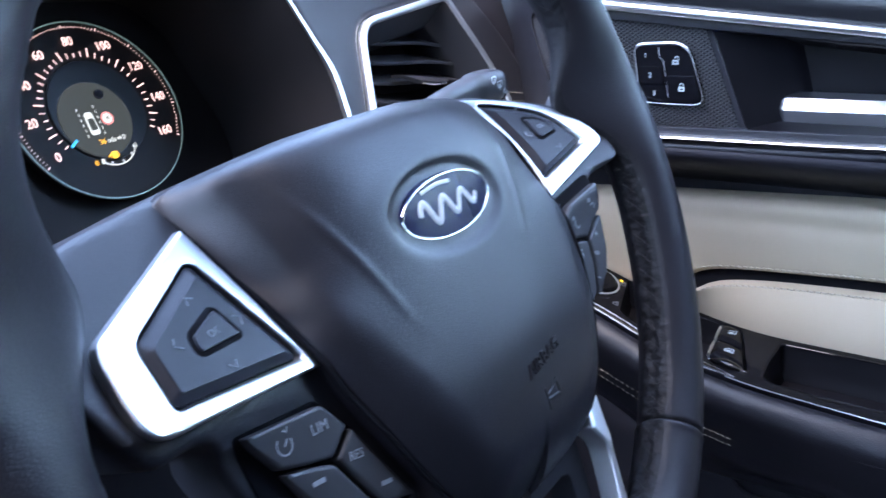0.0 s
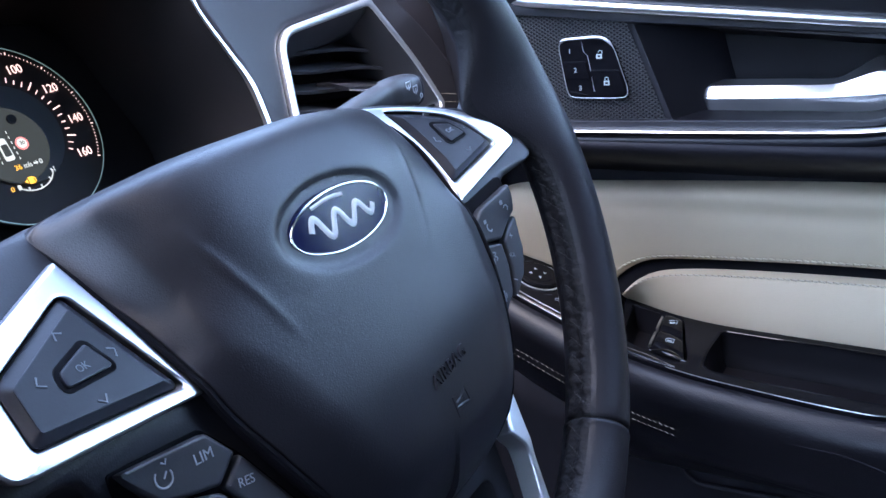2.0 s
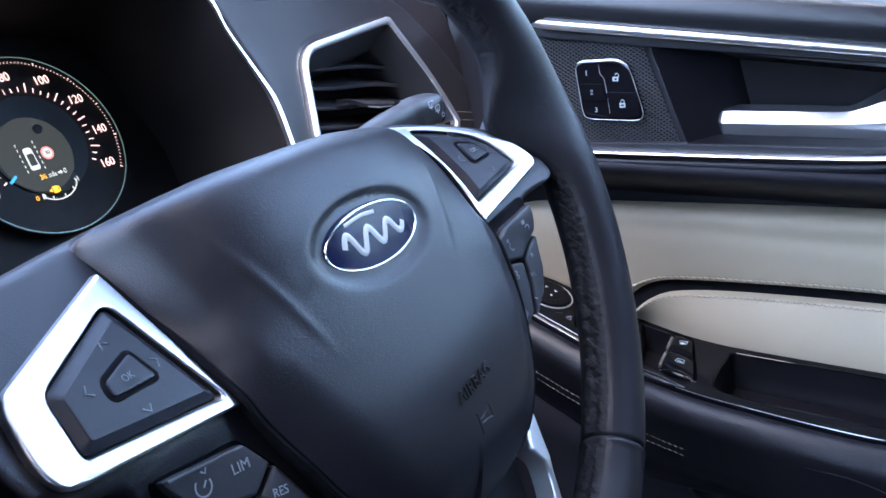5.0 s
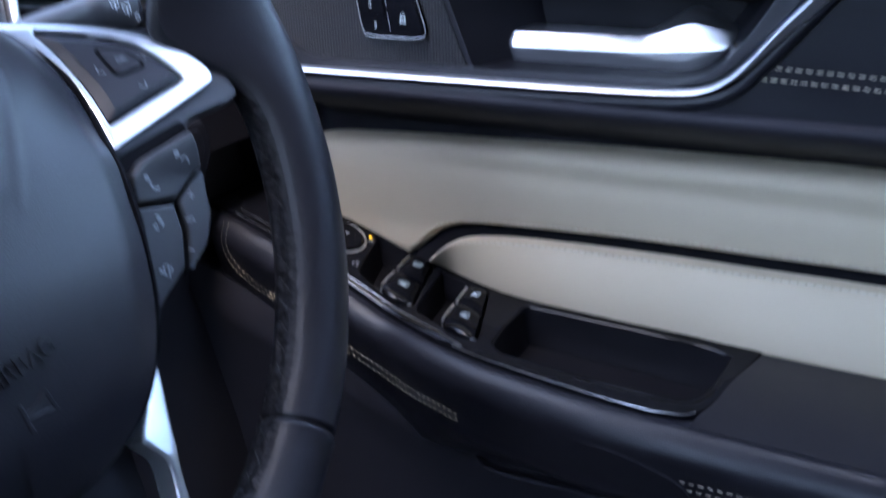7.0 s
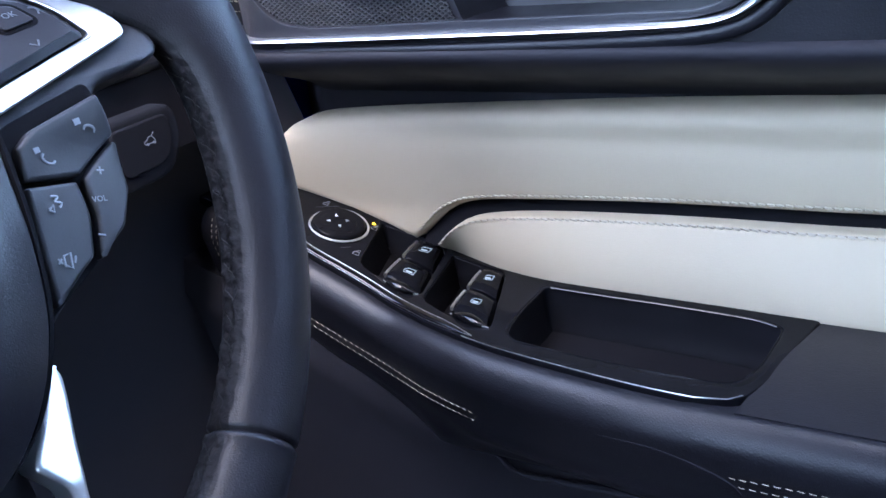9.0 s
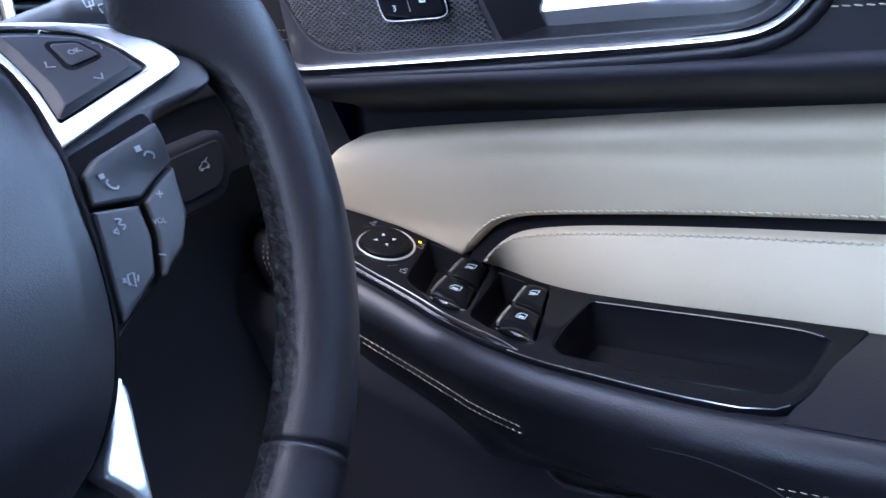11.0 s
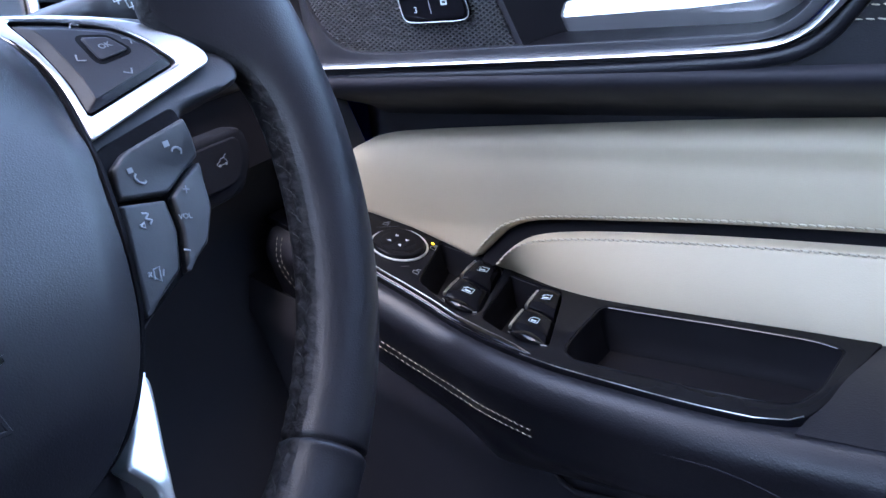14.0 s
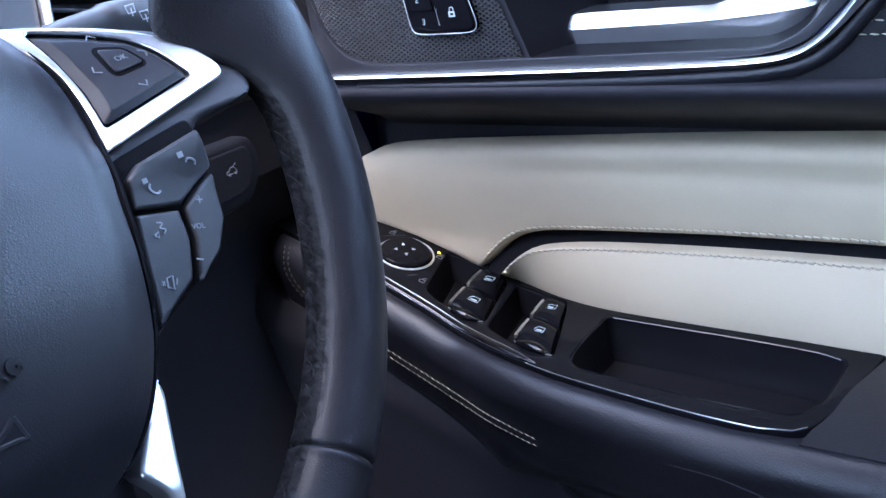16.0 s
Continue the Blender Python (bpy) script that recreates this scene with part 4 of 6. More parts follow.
    # the boot release, low beside the column; gap black takes in the dash's shade
    knob = lambda u, v, d: Vector((0.228 + u, 0.1165 - d + 0.3 * v, 0.884 + v))
    boot = thing("boot_release", knob(0, 0, 0), "black boot release key in a curved surround, darkened for shade", "switch")
    part("surround", plate(rounded([(-0.026, -0.018), (0.012, -0.016), (0.028, 0.0), (0.030, 0.018), (-0.022, 0.018)], 0.008), (), -0.012, 0.000, 0.003, knob), GAP, boot)
    part("key", plate(rounded([(-0.020, -0.010), (0.010, -0.009), (0.020, 0.002), (0.022, 0.014), (-0.018, 0.014)], 0.005), (), -0.004, 0.0015, 0.001, knob), GAP, boot)
    k0 = mapped(knob, 0.004, 0.004, 0, 0.0016)
    k = lambda u, v, d: k0(u * 0.75, v * 0.75, d)
    bm = stroke(rounded([(-0.0055, -0.0018), (-0.0055, 0.0002), (-0.0025, 0.0008), (-0.0010, 0.0026), (0.0024, 0.0026), (0.0040, 0.0006), (0.0044, -0.0018)], 0.0006, 2), 0.00026, k, True)
    stroke([(0.0024, 0.0027), (0.0056, 0.0046)], 0.0003, k, bm=bm)
    for u in (-0.0034, 0.0026):
        stroke([(u + 0.0008 * math.cos(a), -0.0020 + 0.0008 * math.sin(a)) for a in np.linspace(0, 6.28, 8, endpoint=False)], 0.0003, k, True, bm=bm)
    part("key_sign", bm, GREY_MARK, boot, "pale open-boot sign")


def build_vent(ve):
    vent = thing("air_vent", on_dash(0.27, 0.89, 0), "side air vent with black louvres and satin silver frame", "vent")
    inner = rounded(inset([Vector(p) for p in VENT], 0.0054), [0.004, 0.006, 0.014, 0.004, 0.015, 0.005, 0.005])
    part("vent_frame", plate(ve, (inner,), -0.006, 0.0034, 0.0025, on_dash, steps=4), BRUSHED, vent, "satin silver vent frame", smooth=45)
    rows = []
    for depth, grow in ((-0.001, 0.0), (0.003, 0.0012), (0.018, 0.0100), (0.022, 0.0115), (0.05, 0.0125)):
        ring = [Vector(p) for p in inset(inner, grow)]
        rows.append([on_dash(p.x, p.y, -depth) for p in ring] + [on_dash(ring[0].x, ring[0].y, -depth)])
    part("throat", shell(rows, (0, 0.001, 0)), SATIN, vent, "dark throat of the vent", smooth=50)
    part("throat_back", plate(inset(inner, 0.010), (), -0.056, -0.05, 0.0, on_dash), DARK, vent)
    for z, x0, x1 in ((0.9980, 0.216, 0.322), (0.9840, 0.212, 0.331), (0.9700, 0.208, 0.337), (0.9560, 0.206, 0.341), (0.9420, 0.205, 0.344)):
        line = [on_dash(x, z - 0.16 * (x - 0.26) - 0.0012 * math.sin((x - x0) / (x1 - x0) * math.pi * 2), -0.020) for x in np.linspace(x0, x1, 17)]
        bm = sweep(line, rounded([(-0.0012, -0.0014), (0.0012, -0.0014), (0.0012, 0.0010), (-0.0012, 0.0014)], 0.0006), up=(0, 0, 1))
        sweep([p + Vector((0, 0.0005, 0.0)) for p in line], [(0.0, -0.0010), (0.0, 0.0010), (-0.0220, 0.0052), (-0.0220, 0.0036)], up=(0, 0, 1), bm=bm)
        part("louvre", bm, SATIN, vent, "dark curved louvre")
    # thumb slider
    rows = [[on_dash(x0 + (x1 - x0) * k, z0 + (z1 - z0) * k, d) for k in np.linspace(0, 1, 7)] for x0, z0, x1, z1, d in ((0.2440, 0.9765, 0.2990, 0.9645, -0.016), (0.2470, 0.9735, 0.2970, 0.9625, -0.008), (0.2570, 0.9665, 0.2910, 0.9605, -0.003))]
    slider = part("slider", shell(rows, (0, 0.002, -0.0025)), SATIN, vent, "dark thumb slider", smooth=50)
    part("slider_edge", sweep([on_dash(0.2580, 0.9648, -0.003), on_dash(0.2710, 0.9618, -0.003), on_dash(0.2860, 0.9602, -0.003)], ring_profile(0.0011, 6)), CHROME, slider, "bright edge of the slider")


# ---------------------------------------------------------------- the instrument dial
G_T = math.atan(0.45)


def on_gauge(u, v, d):
    return Vector((0.0680, 0.302, 0.9745)) + Vector((u, 0, 0)) + Vector((0, math.sin(G_T), math.cos(G_T))) * v + Vector((0, -math.cos(G_T), math.sin(G_T))) * d


def polar(r, deg):
    return (r * math.cos(radians(deg)), r * math.sin(radians(deg)))


def build_dial():
    dial = thing("speedometer", on_gauge(0, -0.057, 0), "round lit speedometer with pink-white figures", "speedometer")
    circle = [Vector(polar(0.0572, 360 * i / 96)) for i in range(96)]
    part("face", plate(circle, (), -0.006, -0.001, 0.0, on_gauge), DIAL_FACE, dial)
    part("rim_ring", stroke(circle, 0.0004, lambda u, v, d: on_gauge(u, v, d + 0.001), True, 6, 1.0), DIAL_RING, dial, "thin pale green ring")
    disc = [Vector(polar(0.0320, 360 * i / 72)) for i in range(72)]
    part("middle_disc", plate(disc, (), -0.001, 0.0006, 0.0004, on_gauge), DIAL_BAND, dial, "dark grey middle disc")
    small = [Vector((p.x - 0.0050, p.y - 0.0055)) for p in [Vector(polar(0.0240, 360 * i / 72)) for i in range(72)]]
    screen = part("screen", plate(small, (), 0.0, 0.0012, 0.0004, on_gauge), DIAL_DISC, dial, "round grey display")
    # figures, ticks
    for mph in range(0, 161, 20):
        a = 210 - 1.5 * mph
        part("figure", lettering(str(mph), 0.0080, mapped(on_gauge, *polar(0.0448, a), 0, 0.0004), 0.0002, 0.9), DIAL_LIT, dial, "lit figure")
    bm = bmesh.new()
    for i in range(33):
        a = 210 - 7.5 * i
        long = 0.0060 if i % 4 == 2 else 0.0034
        if i % 4 == 0:
            long = 0.0026
        stroke([polar(0.0345 + (0.0 if long > 0.003 else 0.0), a), polar(0.0345 + long, a)], 0.00045 if i % 2 == 0 else 0.00035, lambda u, v, d: on_gauge(u, v, d + 0.0004), bm=bm)
    part("speed_ticks", bm, DIAL_LIT, dial, "lit speed ticks", kind="stuff")
    bm = bmesh.new()
    for i in range(101):
        a = 210 - 2.4 * i
        stroke([polar(0.0535, a), polar(0.0535 + (0.0018 if i % 10 == 0 else 0.0009), a)], 0.00042 if i % 10 == 0 else 0.00028, lambda u, v, d: on_gauge(u, v, d + 0.0004), n=5, bm=bm)
    part("outer_ticks", bm, DIAL_LIT, dial, "fine outer ticks", kind="stuff")
    part("needle", stroke([polar(0.0285, 213), polar(0.0345, 213)], 0.0009, lambda u, v, d: on_gauge(u, v, d + 0.002)), DIAL_BLUE, dial, "blue needle tip")
    g = lambda u, v, turn=0: mapped(on_gauge, u - 0.0065, v - 0.0083, turn, 0.0014)
    bm = plate(rounded([(-0.0032, -0.0072), (0.0032, -0.0072), (0.0028, 0.0072), (-0.0028, 0.0072)], 0.002), (), 0, 0.0004, 0.0002, g(-0.0030, 0.0006))
    part("car_sign", bm, DIAL_WHITE, screen, "small grey car picture from above")
    part("car_roof", plate(rounded([(-0.0022, -0.004), (0.0022, -0.004), (0.002, 0.0035), (-0.002, 0.0035)], 0.001), (), 0.0004, 0.0008, 0.0, g(-0.0030, 0.0002)), DIAL_DISC, screen)
    bm = bmesh.new()
    for u in (-0.0088, 0.0028):
        for j in range(6):
            stroke([(u, -0.0085 + 0.0034 * j), (u, -0.0068 + 0.0034 * j)], 0.0003, g(0, 0.0012), bm=bm)
    part("lane_lines", bm, DIAL_WHITE, screen)
    part("button_pin", plate([Vector(polar(0.0030, 30 * i)) for i in range(12)], (), 0.0, 0.0016, 0.0005, g(0.0098, 0.0173)), DARK, screen)
    part("limit_disc", plate([Vector(polar(0.0030, 20 * i)) for i in range(18)], (), 0, 0.0003, 0, g(0.0086, 0.0018)), DIAL_WHITE, screen)
    part("limit_ring", stroke([polar(0.0036, 20 * i) for i in range(18)], 0.0006, g(0.0086, 0.0018), True), DIAL_RED, screen, "red speed limit ring")
    part("limit_figure", lettering("30", 0.0034, mapped(on_gauge, 0.0021, -0.0065, 0, 0.0019), 0.0001), DIAL_FACE, screen)
    part("range_figure", lettering("36", 0.0046, g(-0.0012, -0.0118), 0.0001), DIAL_AMBER, screen, "amber figure 36")
    part("range_word", lettering("mls", 0.0046, g(0.0052, -0.0118), 0.0001, 0.9), DIAL_WHITE, screen)
    bm = plate([Vector(p) for p in ((-0.0014, -0.0006), (0.0004, -0.0006), (0.0004, -0.0014), (0.0018, 0.0), (0.0004, 0.0014), (0.0004, 0.0006), (-0.0014, 0.0006))], (), 0, 0.0002, 0, g(0.0104, -0.0118))
    part("range_arrow", bm, DIAL_WHITE, screen)
    part("range_zero", lettering("0", 0.0046, g(0.0140, -0.0118), 0.0001), DIAL_WHITE, screen)
    bm = plate(rounded([(-0.0016, -0.0022), (0.0016, -0.0022), (0.0016, 0.0022), (-0.0016, 0.0022)], 0.0004), (), 0, 0.0003, 0, g(0.0022, -0.0212))
    stroke([(0.0018, -0.0014), (0.0028, -0.0012), (0.0028, 0.0008), (0.0020, 0.0018)], 0.0004, g(0.0022, -0.0212), bm=bm)
    plate([Vector(p) for p in ((-0.0044, 0), (-0.0024, 0.0012), (-0.0024, -0.0012))], (), 0, 0.0003, 0, g(0.0022, -0.0212), bm=bm)
    part("fuel_sign", bm, DIAL_AMBER, screen, "amber fuel pump sign")
    part("fuel_zero", lettering("0", 0.0046, g(-0.0112, -0.0235), 0.0001), DIAL_AMBER, screen)
    part("fuel_one", lettering("1", 0.0046, g(0.0195, -0.0188), 0.0001), DIAL_WHITE, screen)
    arc = [(0.004 + 0.0150 * math.cos(a), -0.0152 + 0.0125 * math.sin(a)) for a in np.linspace(3.9, 6.0, 20)]
    bm = stroke(arc, 0.0004, g(0, 0))
    for i in range(5):
        p = arc[int(i * 4.7)]
        stroke([p, (p[0] * 0.97, p[1] + 0.0022)], 0.0005, g(0, 0), bm=bm)
    part("fuel_arc", bm, DIAL_WHITE, screen, "pale fuel gauge arc")
    part("fuel_bar", plate([Vector(p) for p in ((-0.001, -0.0014), (0.001, -0.0014), (0.001, 0.0014), (-0.001, 0.0014))], (), 0, 0.0004, 0, g(-0.0068, -0.0235)), DIAL_WHITE, screen)


# ---------------------------------------------------------------- the door
FRONT, REAR = 0.27, -0.50
BEND_CUTS = [0.115 + 0.005 * i for i in range(32)]


def strip_top(y):
    return 1.0015 + 0.104 * y


def on_door(x):
    """Places on an upright plane of the door: (back to front, height, out towards the cabin)."""
    return lambda v, z, d: Vector((x - d + bend(v), v, z))


def bend(y):
    """The door's front end turns outward to meet the dashboard."""
    return 0.0 if y < 0.115 else 1.05 * (y - 0.13) if y > 0.145 else 1.05 * (y - 0.115) ** 2 / 0.06


def bezel_z(y):
    return 0.767 + (0 if y < 0.015 else 0.36 * (y - 0.025) if y > 0.035 else 0.36 * (y - 0.015) ** 2 / 0.04) - (0 if y < 0.1 else 0.11 * (y - 0.1))


def on_bezel(x, y, d):
    return Vector((x, y, bezel_z(y) + d))


BEZEL_OUT = smooth_table([(-0.80, 0.349), (-0.30, 0.349), (-0.2, 0.3495), (-0.16, 0.3515), (-0.1, 0.3535), (-0.049, 0.3565), (-0.017, 0.3635), (0.0, 0.3700), (0.020, 0.3790), (0.034, 0.3825), (0.053, 0.3822), (0.088, 0.3815), (0.128, 0.3840), (0.175, 0.3880), (0.30, 0.392)])
BEZEL_IN = smooth_table([(-0.80, 0.2605), (-0.30, 0.2605), (-0.2, 0.2605), (-0.1526, 0.2610), (-0.1256, 0.2628), (-0.0956, 0.2665), (-0.0629, 0.2712), (-0.0448, 0.2748), (-0.0245, 0.2804), (-0.0015, 0.2880), (0.0110, 0.2932), (0.0244, 0.2980), (0.0458, 0.3022), (0.0672, 0.3046), (0.0914, 0.3068), (0.15, 0.3165), (0.30, 0.335)])
PAD_TOP = smooth_table([(-0.80, 0.8735), (-0.3, 0.8732), (-0.2, 0.8722), (-0.107, 0.8698), (-0.022, 0.8662), (0.059, 0.8622), (0.0955, 0.8598), (0.115, 0.8580), (0.1303, 0.8555), (0.1412, 0.8518), (0.150, 0.8465), (0.158, 0.8380), (0.166, 0.822)])
CHANNEL_UP = smooth_table([(-0.80, 0.8185), (-0.3, 0.8166), (-0.2, 0.8153), (-0.16, 0.8146), (-0.124, 0.8137), (-0.0946, 0.8126), (-0.0574, 0.8105), (-0.0391, 0.8094), (-0.0201, 0.8081), (-0.0062, 0.8068), (0.0056, 0.8050), (0.0133, 0.8029), (0.0212, 0.7995), (0.0286, 0.7948), (0.0365, 0.7876), (0.046, 0.7780)])
CHANNEL_LO = smooth_table([(-0.80, 0.8120), (-0.3, 0.8101), (-0.2, 0.8088), (-0.127, 0.8076), (-0.061, 0.8048), (-0.023, 0.8018), (-0.001, 0.7982), (0.011, 0.7938), (0.022, 0.7862), (0.030, 0.7775)])


def puff(s, edge=0.12):
    """Rounded fall of a padded edge: 1 at the edge, 0 inside."""
    k = min(s, 1 - s) / edge
    return 0.0 if k >= 1 else (1 - math.sqrt(max(0.0, 1 - (1 - k) ** 2)))


def pad_x(z):
    """The face of the upper cream pad."""
    t = (z - 0.80) / 0.07
    return 0.3735 - 0.0055 * math.sin(max(0.0, min(1.0, t)) * math.pi * 0.75) + 0.0015 * math.exp(-((t - 0.74) / 0.10) ** 2) - 0.0032 * math.exp(-((t - 1.0) / 0.16) ** 2)


def build_door():
    door = thing("car_door", (0.40, 0.0, 0.45), "closed car door lined in black and cream leather with silver trim", "car door")
    ys = list(np.linspace(REAR, -0.2, 31)) + list(np.linspace(-0.19, FRONT, 56))
    # window sill
    prof = [(0.3345, -0.004), (0.3305, 0.002), (0.3280, 0.009), (0.3290, 0.016), (0.3330, 0.0225), (0.3420, 0.0255), (0.3560, 0.0262), (0.3800, 0.0245), (0.3950, 0.0225), (0.3990, 0.014)]
    line = spline([(x, z, 0) for x, z in prof], 4)
    part("window_sill", shell([[Vector((p.x + bend(y), y, strip_top(y) + 0.0045 + p.y + 0.012 * min(0.0, y) * max(0.0, p.x - 0.34) / 0.05)) for p in line] for y in ys], (0.012, 0, -0.012)), VINYL, door, "rounded black vinyl window sill", smooth=60)
    # upper lining, open for the handle insert
    hole = [(-0.2060, 0.9785), (-0.1815, 0.9475), (-0.1670, 0.9318), (-0.1575, 0.9262), (-0.1430, 0.9228), (-0.11, 0.9210), (0.018, 0.9190), (0.13, 0.9178), (0.19, 0.920), (0.215, 0.945), (0.225, strip_top(0.225)), (0.0, strip_top(0.0)), (-0.20, strip_top(-0.20))]
    ring = rounded(hole, [0.003, 0.01, 0.008, 0.006, 0.01, 0.01, 0.02, 0.02, 0.03, 0.02, 0.01, 0, 0.002])
    outer = [(REAR, 0.906), (FRONT, 0.906), (FRONT, strip_top(FRONT) + 0.008), (REAR, strip_top(REAR) + 0.008)]
    part("upper_lining", plate([Vector(p) for p in outer], (ring,), -0.014, 0.0, 0.0012, on_door(0.3350), across=BEND_CUTS), LEATHER, door, "black leather lining round the handle")
    # belt that falls away under the silver line
    prof = [(0.3345, 0.9125), (0.3310, 0.9095), (0.3318, 0.9045), (0.3400, 0.8975), (0.3560, 0.8900), (0.3720, 0.8840), (0.3880, 0.8770), (0.3980, 0.8700)]
    line = spline([(x, z, 0) for x, z in prof], 4)
    part("belt", shell([[Vector((p.x + bend(y), y, p.y)) for p in line] for y in ys], (0.016, 0, -0.002)), DARK, door, "matt black belt under the silver line", smooth=60)
    part("door_core", shell([[Vector((0.397 + bend(y), y, z)) for z in (0.45, 0.7, 0.9)] for y in ys], (0.03, 0, 0)), DARK, door)

    # silver line round the insert: broad above, thin below
    path = [(0.26, strip_top(0.26)), (0.17, strip_top(0.17)), (0.08, strip_top(0.08)), (0.0, strip_top(0)), (-0.08, strip_top(-0.08)), (-0.15, strip_top(-0.15)), (-0.185, strip_top(-0.185))]
    upper = [Vector((y, z, 0)) for y, z in path]
    at = on_door(0.3335)
    lower = spline([(-0.2085, 0.9790, 0), (-0.1965, 0.9650, 0), (-0.1905, 0.9578, 0), (-0.1832, 0.9482, 0), (-0.1760, 0.9388, 0), (-0.1680, 0.9308, 0), (-0.1580, 0.9252, 0), (-0.1430, 0.9224, 0), (-0.11, 0.9211, 0),
                    (-0.04, 0.9199, 0), (0.05, 0.9188, 0), (0.128, 0.9180, 0), (0.17, 0.918, 0), (0.205, 0.928, 0)], 6)
    box = lambda w: ((-w, -0.004), (-w, 0.0022), (-w * 0.6, 0.0036), (w * 0.6, 0.0036), (w, 0.0022), (w, -0.004))
    ridge = lambda w: ((-w, -0.004), (-w, 0.0036 - 0.3 * (w - 0.0010)), (-0.0009, 0.0037), (0.0000, 0.0028), (0.0008, 0.0014), (0.0008, -0.004))
    strips = ((upper + [Vector((-0.2000, 0.9802, 0)), Vector((-0.2090, 0.9785, 0))], lambda y: box(0.0032 if y > -0.19 else 0.0024)),
              (lower, lambda y: ridge(0.0010 + 0.0052 * max(0.0, min(1.0, (-0.160 - y) / 0.042)))))
    for line, section in strips:
        bm = bmesh.new()
        rows = []
        for i, p in enumerate(line):
            a, b = line[max(i - 1, 0)], line[min(i + 1, len(line) - 1)]
            t = (b - a).normalized()
            s = Vector((-t.y, t.x, 0))
            rows.append([bm.verts.new(at(*(p.xy + s.xy * k), d)) for k, d in section(p.x)])
        for a, b in zip(rows, rows[1:]):
            for j in range(6):
                bm.faces.new((a[j - 1], a[j], b[j], b[j - 1]))
        bm.faces.new(rows[0])
        bm.faces.new(rows[-1][::-1])
        part("silver_line", bm, SILVER, door, "satin silver trim line", smooth=50)
    # rolled leather edge that follows the silver line
    roll = spline([(0.10, 0.9098, 0), (0.0, 0.9108, 0), (-0.08, 0.9122, 0), (-0.13, 0.9142, 0), (-0.150, 0.9162, 0), (-0.164, 0.9198, 0), (-0.1745, 0.9265, 0), (-0.1840, 0.9372, 0), (-0.1935, 0.9495, 0), (-0.205, 0.9640, 0), (-0.2155, 0.9775, 0)], 6)
    part("rolled_edge", stroke(roll, 0.0040, on_door(0.3350), False, 12, 0.75), LEATHER, door, "rolled leather edge round the handle insert", smooth=60)

    # inner frame of the insert, the mesh, the handle bowl
    mesh_poly = [(-0.0145, 0.9255), (0.080, 0.9240), (0.105, 0.9270), (0.121, 0.9420), (0.158, 0.9950), (0.150, 1.0070), (0.0120, 0.9925)]
    mesh_ring = rounded(mesh_poly, [0.001, 0.02, 0.014, 0.02, 0.01, 0.004, 0.001])
    bowl = rounded([(-0.0150, 0.9258), (0.0110, 0.9915), (-0.150, 0.9785), (-0.1880, 0.9740), (-0.1765, 0.9535), (-0.1625, 0.9352), (-0.1465, 0.9272)], [0.001, 0.002, 0.01, 0.004, 0.01, 0.01, 0.01])
    opening = rounded(mesh_poly[1:] + [(-0.150, 0.9785), (-0.1880, 0.9740), (-0.1765, 0.9535), (-0.1625, 0.9352), (-0.1465, 0.9272), (-0.0150, 0.9257)], [0.02, 0.014, 0.02, 0.01, 0.004, 0.001, 0.01, 0.004, 0.01, 0.01, 0.01, 0.001])
    part("insert_frame", plate(inset(ring, 0.0005), (opening,), -0.016, -0.0025, 0.001, on_door(0.3345), across=BEND_CUTS), SOFT, door, "smooth dark frame of the handle insert")
    def bowl_ring(depth, grow):
        """The bowl's outline at a depth; its front wall slopes gently inward."""
        return [Vector((p.x - 1.1 * depth * max(0.0, min(1.0, (p.x + 0.05) / 0.03)), p.y)) for p in inset(bowl, grow)]

    rows = []
    for depth, grow in ((0.0045, 0.0), (0.008, 0.001), (0.016, 0.003), (0.030, 0.006), (0.038, 0.012)):
        r = bowl_ring(depth, grow)
        rows.append([Vector((0.3345 + depth, p.x, p.y)) for p in r] + [Vector((0.3345 + depth, r[0].x, r[0].y))])
    part("handle_bowl", shell(rows, (0.0008, 0, 0)), TUB, door, "black bowl behind the handle", smooth=60)
    part("bowl_back", plate(bowl_ring(0.036, 0.010), (), -0.046, -0.037, 0.0, on_door(0.3345)), TUB, door)
    # mesh: crossing strands over a dark backing
    part("mesh_backing", plate(inset(mesh_ring, -0.0035), (), -0.012, -0.0085, 0.0, on_door(0.3345), across=BEND_CUTS), INK, door)
    bm = bmesh.new()
    poly = [Vector(p) for p in mesh_ring]

    def crossings(p, t):
        hits = []
        for i in range(len(poly)):
            a, b = poly[i - 1], poly[i]
            e = b - a
            den = t.x * e.y - t.y * e.x
            if abs(den) < 1e-12:
                continue
            w = a - p
            s, k = (w.x * e.y - w.y * e.x) / den, (w.x * t.y - w.y * t.x) / den
            if 0 <= k < 1:
                hits.append(s)
        return sorted(hits)

    for slope in (0.62, -0.62):
        t = Vector((1, slope)).normalized()
        for i in range(-72, 94):
            p = Vector((0.0012 + i * 0.0043, 0.96))
            hits = crossings(p, t)
            for a, b in zip(hits[::2], hits[1::2]):
                count = max(2, int((b - a) / 0.006) + 1)
                pts = []
                for j in range(count + 1):
                    q = p + t * (a + (b - a) * j / count)
                    pts.append((q.x, q.y, 0.0))
                if b - a > 0.001:
                    sweep(pts, [(-0.00038, -0.0007), (0.00038, -0.0007), (0.00022, 0.0006), (-0.00022, 0.0006)], bm=bm, at=on_door(0.3405))
    part("mesh", bm, MESH, door, "dark diamond mesh panel", kind="stuff", smooth=0)

    # door handle
    bm = bmesh.new()
    rows = []
